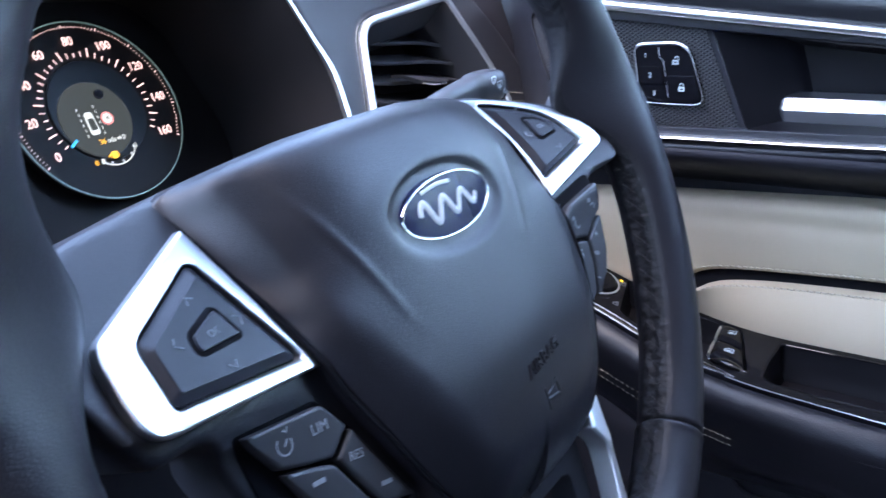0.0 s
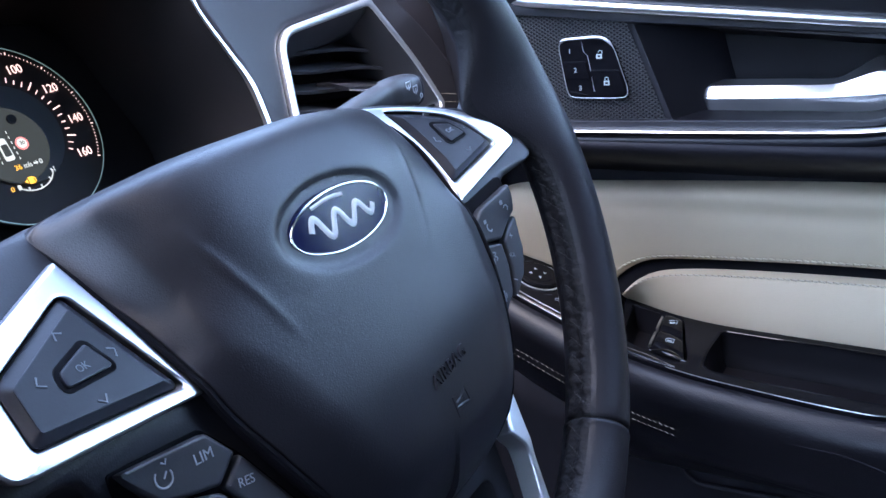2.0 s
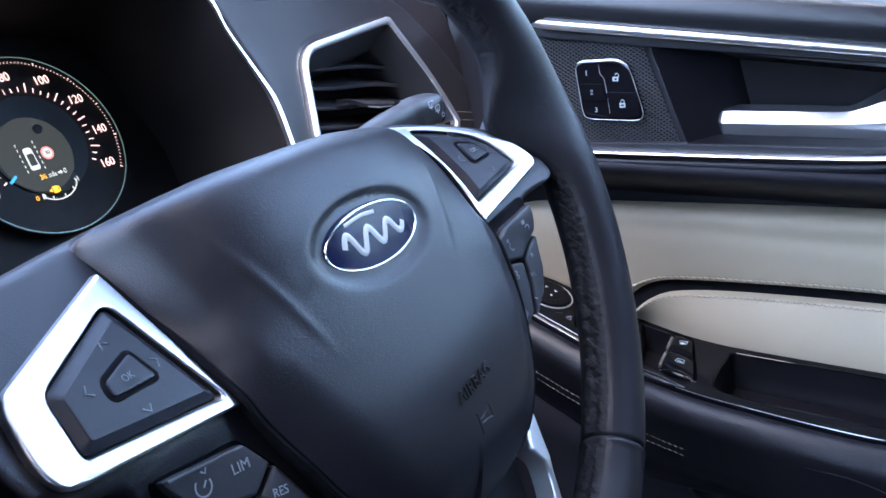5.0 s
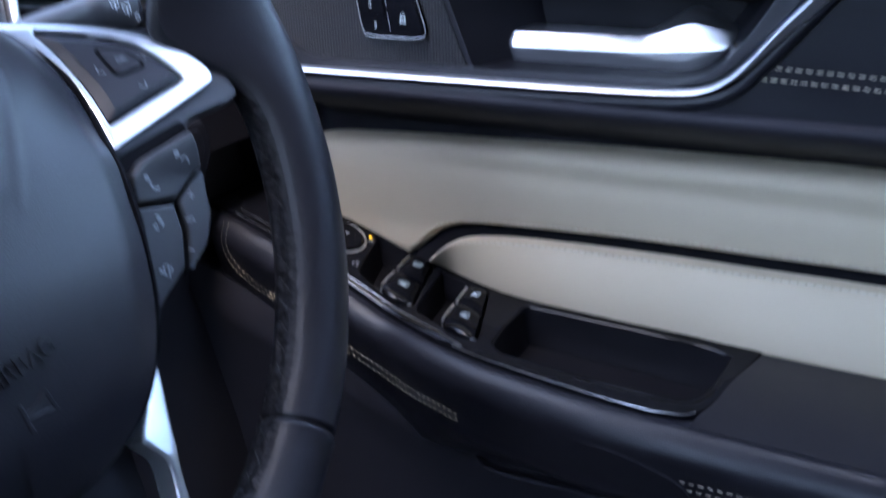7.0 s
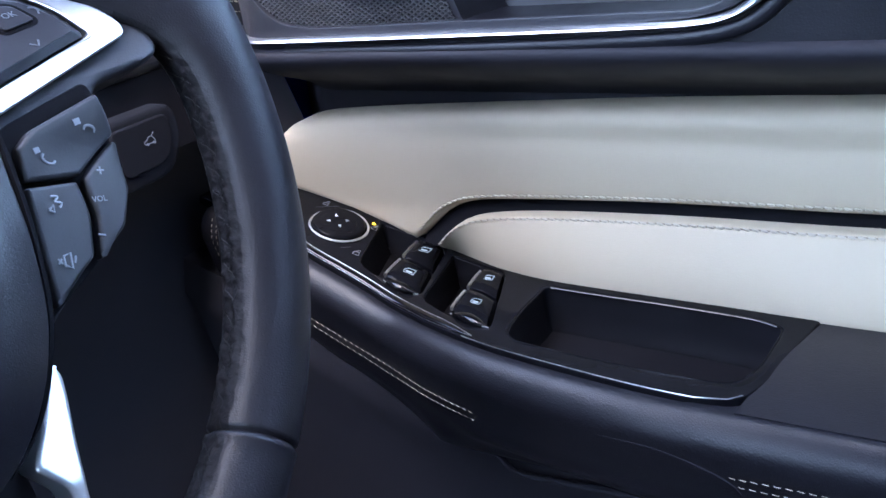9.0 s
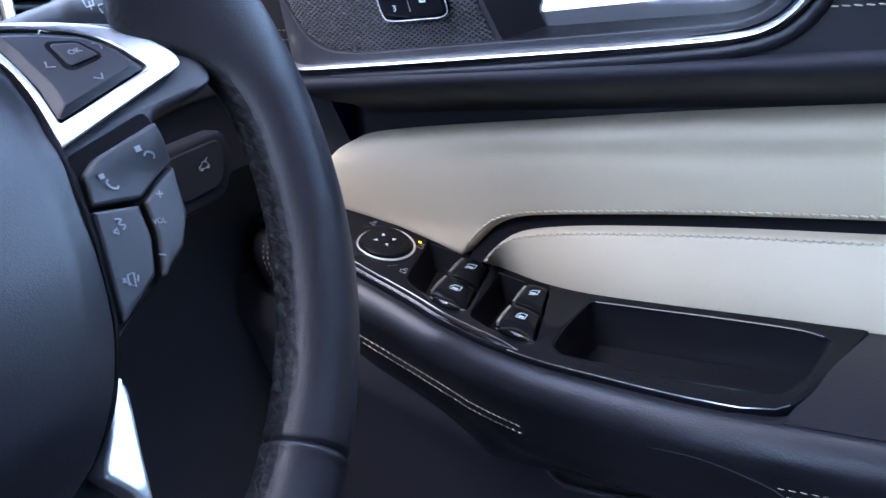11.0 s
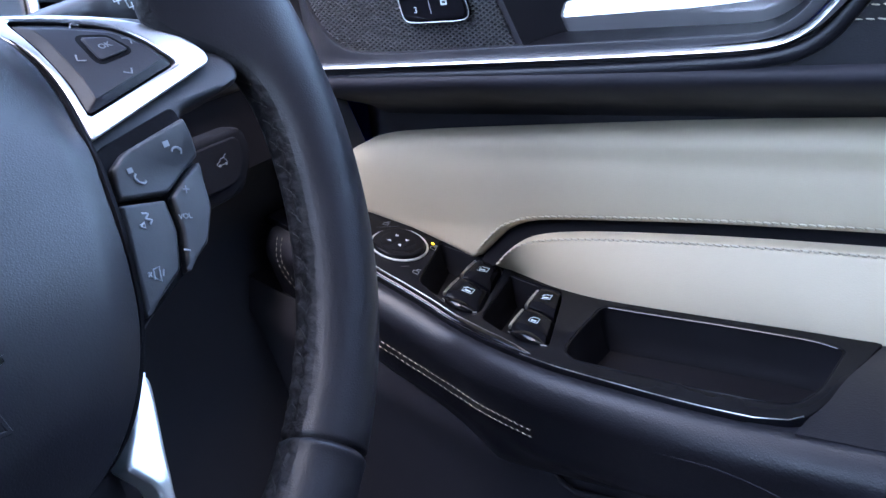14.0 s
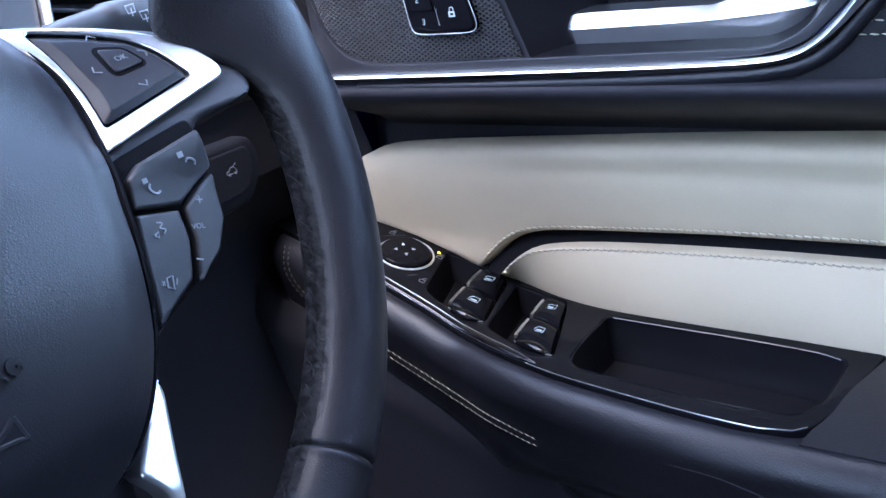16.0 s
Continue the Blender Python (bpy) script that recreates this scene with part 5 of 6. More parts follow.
    stations = [(-0.0375, 0.9435, 0.9400, 0.9345, 0.353), (-0.0395, 0.9465, 0.9402, 0.9300, 0.351), (-0.0450, 0.9478, 0.9403, 0.9278, 0.3505), (-0.07, 0.9482, 0.9408, 0.9278, 0.3495), (-0.095, 0.9482, 0.9414, 0.9278, 0.3490), (-0.110, 0.9480, 0.9418, 0.9277, 0.3485),
                (-0.120, 0.9490, 0.9423, 0.9277, 0.3480), (-0.130, 0.9545, 0.9430, 0.9280, 0.3475), (-0.139, 0.9605, 0.9437, 0.9287, 0.3475), (-0.146, 0.9622, 0.9443, 0.9297, 0.3475), (-0.157, 0.9580, 0.9455, 0.9340, 0.3480), (-0.1645, 0.9535, 0.9465, 0.9390, 0.3490), (-0.1680, 0.9500, 0.9470, 0.9430, 0.3510)]
    for y, zt, ze, zb, x in stations:
        prof = [(x + 0.016, zt), (x + 0.004, (zt + ze) / 2 + 0.0014), (x, ze), (x - 0.0006, ze - 0.0025), (x + 0.0005, (ze + zb) / 2), (x + 0.0035, zb), (x + 0.008, zb - 0.0006), (x + 0.018, zb + 0.002), (x + 0.02, (zb + zt) / 2)]
        rows.append([Vector((a, y, b)) for a, b in prof])
    fine = []
    cols = [spline([r[j] for r in rows], 5) for j in range(9)]
    for i in range(len(cols[0])):
        fine.append([bm.verts.new(c[i]) for c in cols])
    for a, b in zip(fine, fine[1:]):
        for j in range(9):
            bm.faces.new((a[j - 1], a[j], b[j], b[j - 1]))
    bm.faces.new(fine[0])
    bm.faces.new(fine[-1][::-1])
    part("door_handle", bm, SILVER, door, "satin silver pull handle", smooth=25)

    # memory and lock keys
    pad = on_door(0.3375)
    shape = rounded([(0.0612, 0.9822), (0.0222, 0.9840), (0.0098, 0.9455), (0.0130, 0.9410), (0.0520, 0.9412), (0.0555, 0.9450)], [0.008, 0.012, 0.006, 0.008, 0.010, 0.008])
    keypad = part("key_panel", plate(shape, (), -0.006, 0.0010, 0.0010, pad), GLOSS, door, "gloss black memory and lock keys with a bright edge")
    part("bright_edge", sweep([(p.x, p.y, 0.0008) for p in shape], ring_profile(0.0012, 8, 0.8), True, (0, 0, 1), [1.0 if p.y > 0.9795 else 0.24 for p in shape], at=pad), BRUSHED, keypad, "bright edge line")
    div = [(0.0425, 0.9805), (0.0415, 0.9740), (0.0385, 0.9710), (0.0365, 0.9600), (0.0345, 0.9460)]
    part("key_divider", stroke([(y, z) for y, z in div], 0.00022, lambda u, v, d: pad(u, v, 0.0019 + d)), BRUSHED, keypad, "bright line between the keys")
    left = [(0.0598, 0.9810), (0.0433, 0.9815), (0.0350, 0.9428), (0.0512, 0.9424), (0.0548, 0.9470)]
    right = [(0.0418, 0.9815), (0.0232, 0.9822), (0.0112, 0.9460), (0.0140, 0.9426), (0.0338, 0.9426)]

    def band(poly, lo, hi):
        """The part of a polygon between two heights."""
        out = []
        for i in range(len(poly)):
            a, b = Vector(poly[i - 1]), Vector(poly[i])
            pts = [(0, a)]
            for h in (lo, hi):
                if (a.y - h) * (b.y - h) < 0:
                    t = (h - a.y) / (b.y - a.y)
                    pts.append((t, a + (b - a) * t))
            for _, q in sorted(pts, key=lambda c: c[0]):
                if lo - 1e-9 <= q.y <= hi + 1e-9:
                    out.append(q)
        return out

    for poly, cuts in ((left, (0.9420, 0.9545, 0.9675, 0.9810)), (right, (0.9420, 0.9615, 0.9815))):
        for lo, hi in zip(cuts, cuts[1:]):
            b = band(poly, lo + 0.0003, hi - 0.0003)
            part("key", plate(rounded(b, [0.007 if any((q - Vector(c)).length < 0.003 for c in ((0.0598, 0.9810), (0.0232, 0.9822), (0.0112, 0.9460), (0.0140, 0.9426), (0.0512, 0.9424), (0.0548, 0.9470))) else 0.0008 for q in b], 4), (), 0.0, 0.0020, 0.0006, pad), GLOSS, keypad)
    face = lambda y, z: (lambda u, v, d: pad(y - u, z + v, 0.0025 + d))
    for text, y, z in (("1", 0.0515, 0.9745), ("2", 0.0478, 0.9610), ("3", 0.0446, 0.9484)):
        part("key_figure", lettering(text, 0.0049, face(y, z), 0.0001), LIT_MARK, keypad, "pale figure")
    for y, z, opened in ((0.0298, 0.9715, True), (0.0250, 0.9530, False)):
        f = (lambda g: lambda u, v, d: g(u * 0.78, v * 0.78, d))(face(y, z))
        bm = plate([Vector(p) for p in ((-0.0026, -0.0032), (0.0026, -0.0032), (0.0026, 0.0008), (-0.0026, 0.0008))], ([Vector(p) for p in ((-0.0014, -0.0021), (0.0014, -0.0021), (0.0014, -0.0004), (-0.0014, -0.0004))],), 0, 0.0002, 0, f)
        k = 0.0012 if opened else 0.0
        stroke([(-0.0016 + k, 0.0008 if not opened else 0.0022)] + [(-0.0016 * math.cos(a) + k, 0.0022 + 0.0016 * math.sin(a)) for a in np.linspace(0.3, 2.8, 8)] + [(0.0016 + k, 0.0006)], 0.00032, f, bm=bm)
        part("lock_sign", bm, LIT_MARK, keypad, "pale padlock sign")

    # seam lines in the lining behind the insert
    bm = bmesh.new()
    for z in (0.9385, 0.9325):
        stitches([(0.3348, -0.176 - (0.9385 - z) * -0.3, z), (0.3348, -0.3, z - 0.004), (0.3348, REAR, z - 0.01)], 0.0048, 0.0036, 0.00034, (-1, 0, 0), bm)
    part("lining_stitches", bm, THREAD, door, "cream twin stitching", kind="stuff", smooth=0)

    part("door_front", block((0.36, 0.262, 0.45), (0.62, 0.282, 0.985), 0.004), DARK, door, "dark front end of the door")
    skin = [[Vector((0.470 + 0.03 * math.sin((z - 0.4) / 0.6 * math.pi) - 0.02 * max(0.0, (y - 0.2)), y, z)) for z in np.linspace(0.40, 0.975, 9)] for y in np.linspace(-3.1, 0.55, 15)]
    part("outer_panel", shell(skin, (-0.02, 0, 0)), BLUE, door, "blue painted outside of the car", smooth=60)
    part("outer_strip", sweep([(0.474, -3.1, 0.982), (0.474, 0.3, 0.982)], [(-0.004, -0.008), (0.004, -0.008), (0.004, 0.008), (-0.004, 0.008)]), CHROME, door, "bright strip under the window")
    corner = [(0.066, 1.015), (0.33, 1.015), (0.33, 1.07), (0.17, 1.17), (0.085, 1.20)]
    part("window_corner", plate(rounded(corner, [0.01, 0.01, 0.02, 0.03, 0.02]), (), -0.02, 0.0, 0.004, lambda v, z, d: Vector((0.392 - d - 0.10 * (z - 1.015) + 0.15 * max(0.0, v - 0.12), v, z))), DARK, door, "black corner panel of the window")
    build_pads(door, ys)
    build_armrest(door, ys)
    build_bezel(door)


def rest_x(y, z):
    """The face of the cream armrest pad."""
    hi, lo, xo = CHANNEL_LO(min(y, 0.030)), bezel_z(y) - 0.003, BEZEL_OUT(y)
    s = max(0.0, min(1.0, (z - lo) / max(0.001, hi - lo)))
    x = xo - 0.0015 + (0.3650 - xo) * s ** 1.4 - 0.0018 * math.sin(s * math.pi)
    groove = 0.0008 * math.exp(-((hi - z - 0.0011) / 0.0007) ** 2)
    return x + 0.0030 * puff(s, 0.05) * (1 if s > 0.5 else 0.25) + groove


def build_pads(door, ys):
    # upper cream pad
    rows = []
    n = 34
    stations = [y for y in ys if y < 0.14] + list(np.linspace(0.14, 0.166, 12))
    for y in stations:
        lo = CHANNEL_UP(y) if y < 0.046 else max(bezel_z(y) - 0.004, CHANNEL_UP(0.046) if y < 0.05 else 0)
        hi = PAD_TOP(y)
        row = []
        for i in range(n):
            s = i / (n - 1)
            z = lo + (hi - lo) * s
            e = (0.007 * puff(s, min(0.45, 0.007 / max(hi - lo, 0.001)))) if s < 0.5 else 0.010 * puff(s, min(0.45, 0.013 / max(hi - lo, 0.001)))
            f = 0.007 * max(0.0, (y - 0.152) / 0.014) ** 2
            row.append(Vector((pad_x(z) + e + f + 0.0025 * (1 if y > 0.05 and s < 0.02 else 0), y, z)))
        rows.append(row)
    part("upper_pad", shell(rows, (0.018, 0, 0)), CREAM, door, "cream leather upper door pad", smooth=60)
    # armrest pad
    rows = []
    stations = [y for y in ys if y < 0.022] + [0.024, 0.027, 0.029, 0.030]
    for y in stations:
        hi = CHANNEL_LO(y)
        lo = bezel_z(y) - 0.003
        row = []
        for i in range(n):
            s = i / (n - 1)
            z = lo + (hi - lo) * (1 - (1 - s) ** 1.6)
            row.append(Vector((rest_x(y, z), y, z)))
        rows.append(row)
    part("armrest_pad", shell(rows, (0.016, 0, 0)), CREAM, door, "cream leather armrest pad", smooth=60)
    # dark channel between the pads
    rows = []
    for y in [v for v in ys if v < 0.046] + [0.046]:
        lo, hi = (CHANNEL_LO(y) if y < 0.030 else 0.7775 - (y - 0.03) * 0.1) - 0.004, CHANNEL_UP(y) + 0.004
        rows.append([Vector((0.3710 + 0.0125 * s, y, lo + (hi - lo) * s)) for s in (0, 0.33, 0.66, 1)])
    part("channel", shell(rows, (0.01, 0, 0)), GAP, door, "black channel between the cream pads")
    # seams that follow the channel
    up = [Vector((0, y, 0)) for y in list(np.linspace(0.047, -0.02, 30)) + list(np.linspace(-0.025, REAR, 60))]
    line_up, line_lo = [], []
    for p in up:
        y = p.y
        slope = (CHANNEL_UP(y + 0.001) - CHANNEL_UP(y - 0.001)) / 0.002
        k = 0.0048 / math.hypot(1, slope)
        q = Vector((0, y - slope * k, CHANNEL_UP(min(y, 0.046)) + k))
        q.x = pad_x(q.z) + 0.0001
        line_up.append(q)
        if y < 0.031:
            slope = (CHANNEL_LO(min(y, 0.029) + 0.001) - CHANNEL_LO(min(y, 0.029) - 0.001)) / 0.002
            k = 0.0010 / math.hypot(1, slope)
            q = Vector((0, y + slope * k, CHANNEL_LO(y) - k))
            q.x = rest_x(min(q.y, 0.029), q.z) - 0.0006
            line_lo.append(q)
    for line in (line_up, line_lo):
        # seam shade, coloured in as a darker cream strand under the stitches
        part("seam_shade", sweep([p + Vector((0.0003, 0, 0)) for p in line], ring_profile(0.00045, 5), up=(1, 0, 0)), SEAM_SHADE, door, "darker cream strand for the seam's shade under the stitches")
    part("pad_stitches", stitches(line_up, 0.0046, 0.0040, 0.00078, (-1, 0, 0.1), lean=0.16), THREAD, door, "cream seam stitches along the upper pad", kind="stuff", smooth=0)
    part("armrest_stitches", stitches(line_lo, 0.0046, 0.0040, 0.00078, (-1, 0, 0.3), lean=0.16), THREAD, door, "cream seam stitches along the armrest pad", kind="stuff", smooth=0)


def build_armrest(door, ys):
    # rolled leather edge and side of the armrest
    rows = []
    for y in [v for v in ys if v < 0.185]:
        xi, zi = BEZEL_IN(y), bezel_z(y)
        low = 0.690 + max(0.0, y - 0.0) * 0.35
        prof = [(xi + 0.003, zi - 0.0035), (xi - 0.004, zi - 0.003), (xi - 0.011, zi - 0.0075), (xi - 0.0150, zi - 0.0165), (xi - 0.0130, zi - 0.030), (xi - 0.0085, zi - 0.048), (xi - 0.004, zi - 0.062), (max(xi - 0.001, 0.286), low), (max(xi + 0.004, 0.293), low - 0.012)]
        rows.append([Vector(p) for p in [(a.x, y, a.y) for a in spline([(p[0], p[1], 0) for p in prof], 4)]])
    part("armrest_edge", shell(rows, (0.02, 0, -0.004)), LEATHER, door, "rolled black leather armrest edge", smooth=60)
    # flat rear of the armrest, behind the switch panel's slanting end
    rows = []
    for k in np.linspace(0, 1, 14):
        row = []
        for s in np.linspace(0, 1, 11):
            end = -0.1785 - 0.0265 * s
            y = end + (REAR - end) * k ** 1.5
            a, b = BEZEL_IN(y) - 0.002, BEZEL_OUT(y) + 0.006
            row.append(Vector((a + (b - a) * s, y, 0.7650 + 0.0020 * math.sin(s * math.pi))))
        rows.append(row)
    part("armrest_top", shell(rows, (0, 0, -0.02)), LEATHER, door, "black leather rear armrest top", smooth=60)
    # lower door
    rows = []
    for y in ys:
        low = 0.690 + max(0.0, y) * 0.35
        rows.append([Vector((x, y, z)) for x, z in ((0.310, low + 0.01), (0.301, low - 0.012), (0.306, low - 0.03), (0.318, 0.62), (0.322, 0.55), (0.315, 0.46))])
    part("lower_lining", shell(rows, (0.03, 0, 0)), DARK, door, "dark lower door lining", smooth=60)
    # hollow of the pull: a lip below, a fold above
    lip = spline([(0.2960, -0.029, 0.700), (0.2960, -0.033, 0.682), (0.2975, -0.043, 0.666), (0.2985, -0.060, 0.6635), (0.2985, -0.10, 0.666), (0.2985, -0.15, 0.669), (0.2985, -0.189, 0.671)], 8)
    part("pull_lip", sweep(lip, ring_profile(0.0022, 8), up=(1, 0, 0), scale=[min(1.0, 0.2 + 0.1 * min(i, len(lip) - 1 - i)) for i in range(len(lip))]), DARK, door, "dark lip of the pull hollow")
    fold = [seam_on_side(p) + Vector((0.0006, 0, 0)) for p in spline([(0, -0.094, 0.744), (0, -0.122, 0.745), (0, -0.148, 0.745), (0, -0.175, 0.7366), (0, -0.185, 0.725), (0, -0.190, 0.700)], 8)]
    part("pull_fold", sweep(fold, ring_profile(0.0012, 6), up=(1, 0, 0), scale=[0.5 * min(1.0, 0.1 + 0.08 * min(i, len(fold) - 1 - i)) for i in range(len(fold))]), INK, door, "dark fold above the pull hollow")
    # twin seam along the side
    bm = bmesh.new()
    for front_run, rear_run in (
            ([(0.1560, 0.811), (0.1620, 0.797), (0.1612, 0.785), (0.153, 0.7735), (0.140, 0.7655), (0.118, 0.759), (0.088, 0.751), (0.055, 0.739), (0.029, 0.7325), (0.006, 0.7297), (-0.042, 0.729)], [(-0.178, 0.738), (-0.25, 0.740), (-0.5, 0.741)]),
            ([(0.1610, 0.811), (0.1668, 0.796), (0.1662, 0.782), (0.158, 0.7695), (0.143, 0.7605), (0.120, 0.7535), (0.090, 0.745), (0.062, 0.7345), (0.035, 0.7265), (0.013, 0.7232), (-0.041, 0.723)], [(-0.182, 0.733), (-0.25, 0.734), (-0.5, 0.735)])):
        stitches([seam_on_side(p) for p in spline([(0, *q) for q in front_run], 10)], 0.0046, 0.0029, 0.00023, (-1, 0, 0.2), bm)
        stitches([seam_on_side(p) for p in spline([(0, *q) for q in rear_run], 24)], 0.0048, 0.0031, 0.00024, (-1, 0, 0.2), bm)
    part("armrest_seam", bm, THREAD, door, "cream twin seam on the armrest side", kind="stuff", smooth=0)


def seam_on_side(p):
    """Moves a point sideways on to the armrest's side."""
    y = min(p.y, 0.18)
    xi, zi = BEZEL_IN(y), bezel_z(y)
    low = 0.690 + max(0.0, y) * 0.35
    prof = spline([(xi - 0.0150, zi - 0.0165, 0), (xi - 0.0130, zi - 0.030, 0), (xi - 0.0085, zi - 0.048, 0), (xi - 0.004, zi - 0.062, 0), (max(xi - 0.001, 0.286), low, 0), (max(xi + 0.004, 0.293), low - 0.012, 0)], 6)
    zs, xs = [q.y for q in prof][::-1], [q.x for q in prof][::-1]
    return Vector((float(np.interp(p.z, zs, xs)) - 0.0006, p.y, p.z))


def build_bezel(door):
    front = 0.19
    ys = list(np.linspace(front, -0.198, 40))
    outer = [Vector((BEZEL_OUT(y) + 0.002, y)) for y in ys] + [Vector(p) for p in rounded([(0.3492, -0.2000), (0.3480, -0.2035), (0.3130, -0.1945), (0.2820, -0.1870), (0.2645, -0.1785), (0.2620, -0.1580)], [0, 0.002, 0.01, 0.01, 0.012, 0])]
    outer += [Vector((BEZEL_IN(y), y)) for y in list(np.linspace(-0.155, front, 34))]
    pocket = rounded([(0.3470, -0.0520), (0.3450, -0.11), (0.3415, -0.170), (0.3365, -0.1880), (0.2960, -0.1835), (0.2770, -0.1750), (0.2765, -0.14), (0.2800, -0.09), (0.2835, -0.0600), (0.2900, -0.0520), (0.3130, -0.0500)], [0.006, 0.02, 0.01, 0.006, 0.01, 0.01, 0.02, 0.02, 0.004, 0.006, 0.01])
    well_a = rounded([(0.3725, 0.0770), (0.3785, 0.0350), (0.3720, 0.0300), (0.3160, 0.0170), (0.3140, 0.0400), (0.3230, 0.0640)], [0.004, 0.004, 0.003, 0.006, 0.006, 0.005])
    well_b = rounded([(0.3710, 0.0230), (0.3590, -0.0185), (0.3520, -0.0230), (0.2920, -0.0420), (0.2985, -0.0120), (0.3120, 0.0130)], [0.004, 0.004, 0.003, 0.006, 0.006, 0.005])
    cuts = list(np.linspace(-0.15, 0.18, 34))
    bezel = part("switch_panel", plate(outer, (pocket, well_a, well_b), -0.006, 0.0, 0.0012, on_bezel, cuts), GLOSS, door, "gloss black switch panel of the armrest", smooth=40)
    # tubs below the openings
    for name, poly, depth, taper in (("pocket_tub", pocket, 0.027, 0.004), ("switch_well", well_a, 0.020, 0.003), ("switch_well", well_b, 0.020, 0.003)):
        rows = []
        for d, grow in ((0.001, 0.0), (depth * 0.5, taper * 0.4), (depth - 0.003, taper * 0.8), (depth, taper * 1.4)):
            r = [Vector(p) for p in inset(poly, grow)]
            rows.append([on_bezel(p.x, p.y, -d) for p in r] + [on_bezel(r[0].x, r[0].y, -d)])
        bm = shell(rows, (0, 0, -0.0008))
        part(name, bm, TUB, bezel, "black moulded well", smooth=50)
        part("well_floor", plate(inset(poly, taper * 1.2), (), -depth - 0.002, -depth, 0.0, on_bezel), TUB, bezel)
    # gloss lip along the cabin edge, its reflections laid on as silver lines
    taper = lambda y: max(0.0, min(1.0, (-0.008 - y) / 0.028)) ** 1.6
    ys = np.linspace(0.165, -0.036, 44)
    lip = [Vector((BEZEL_IN(y) + 0.0048 - 0.0014 * taper(y), y, 0.0004)) for y in ys]
    part("panel_lip", sweep(lip, [(-0.0034, -0.001), (0.0034, -0.001), (0.0030, 0.0006), (0.0012, 0.0014), (-0.0010, 0.0013), (-0.0030, 0.0004)], at=on_bezel, scale=[1.0 - 0.8 * taper(y) for y in ys]), LACQUER, bezel, "raised gloss black lip", smooth=60)
    for near, r, reach in ((0.0016, 0.00026, 0.165), (0.0078, 0.00046, 0.165)):
        ys = np.linspace(reach, -0.036, 40)
        line = [Vector((BEZEL_IN(y) + near + (0.0034 - near) * taper(y), y, 0.0006)) for y in ys]
        part("lip_glint", sweep(line, ring_profile(r, 6), at=on_bezel), SILVER, bezel, "fine silver line for the reflection along the lip")
    # the highlight on the panel's gloss edge, drawn as a silver strand
    rear_lip = [Vector((BEZEL_IN(y) + 0.0010, y, 0.0002)) for y in np.linspace(-0.030, -0.160, 24)] + [Vector((0.2650, -0.1745, 0.0002)), Vector((0.2700, -0.1800, 0.0002))]
    part("edge_glint", sweep(rear_lip, ring_profile(0.00026, 6), at=on_bezel), SILVER, bezel, "fine silver line for the highlight on the panel's edge")
    far_edge = [(0.3462, -0.056), (0.3448, -0.09), (0.3440, -0.12), (0.3425, -0.15), (0.3405, -0.172), (0.3365, -0.184)]
    part("pocket_rim", stroke(spline([(*p, 0) for p in far_edge], 4), 0.0009, lambda u, v, d: on_bezel(u, v, d - 0.0001)), LACQUER, bezel, "polished far rim of the pocket")
    pk = [Vector(p) for p in pocket]
    part("pocket_edge", stroke(inset(pk, 0.0004), 0.0005, lambda u, v, d: on_bezel(u, v, d - 0.0004), True, 6, 0.8), GLOSS, bezel, "rounded gloss edge of the pocket")

    # window switches, two pairs
    for front_edge, back_edge in ((((0.3690, 0.0462), (0.3175, 0.0420)), ((0.3775, 0.0335), (0.3170, 0.0190))),
                                  (((0.3540, -0.0075), (0.3012, -0.0130)), ((0.3575, -0.0205), (0.2930, -0.0400)))):
        for k in (0, 1):
            rows = []
            for i in range(9):
                s = (0.02 + 0.46 * i / 8) if k == 0 else (0.52 + 0.46 * i / 8)
                f = Vector(front_edge[0]).lerp(Vector(front_edge[1]), s)
                b = Vector(back_edge[0]).lerp(Vector(back_edge[1]), s)
                side = puff(i / 8, 0.18) * 0.0022
                row = []
                for t, z in ((-0.10, -0.010), (-0.06, -0.001), (0.0, 0.0030), (0.15, 0.0046), (0.45, 0.0040), (0.75, 0.0022), (0.95, 0.0005), (1.0, -0.004)):
                    q = f.lerp(b, t)
                    row.append(on_bezel(q.x, q.y, z - side))
                rows.append(row)
            rocker = part("window_switch", shell(rows, (0, 0, -0.006)), GLOSS, bezel, "black rocker switch with a pale window sign", smooth=50)
            s0, s1 = (0.05, 0.45) if k == 0 else (0.55, 0.95)
            a = Vector(front_edge[0]).lerp(Vector(front_edge[1]), s0)
            b = Vector(front_edge[0]).lerp(Vector(front_edge[1]), s1)
            part("switch_edge", sweep([on_bezel(a.x, a.y + 0.0012, 0.0018), on_bezel((a.x + b.x) / 2, (a.y + b.y) / 2 + 0.0014, 0.0022), on_bezel(b.x, b.y + 0.0012, 0.0018)], [(-0.0009, -0.0018), (0.0009, -0.0018), (0.0009, 0.0006), (-0.0002, 0.0010), (-0.0009, 0.0004)]), SILVER, rocker, "bright front edge")
            f = Vector(front_edge[0]).lerp(Vector(front_edge[1]), (s0 + s1) / 2)
            b = Vector(back_edge[0]).lerp(Vector(back_edge[1]), (s0 + s1) / 2)
            c = f.lerp(b, 0.52)
            ux = (Vector(front_edge[0]) - Vector(front_edge[1])).normalized()
            uy = (f - b).normalized()
            spot = lambda u, v, d, c=c, ux=ux, uy=uy: on_bezel(*(c + ux * v * 1.25 - uy * u * 1.25), 0.0041 + d)
            bm = stroke([(-0.0026, -0.0021), (0.0026, -0.0021), (0.0026, 0.0021), (-0.0012, 0.0021), (-0.0026, 0.0004)], 0.00026, spot, True)
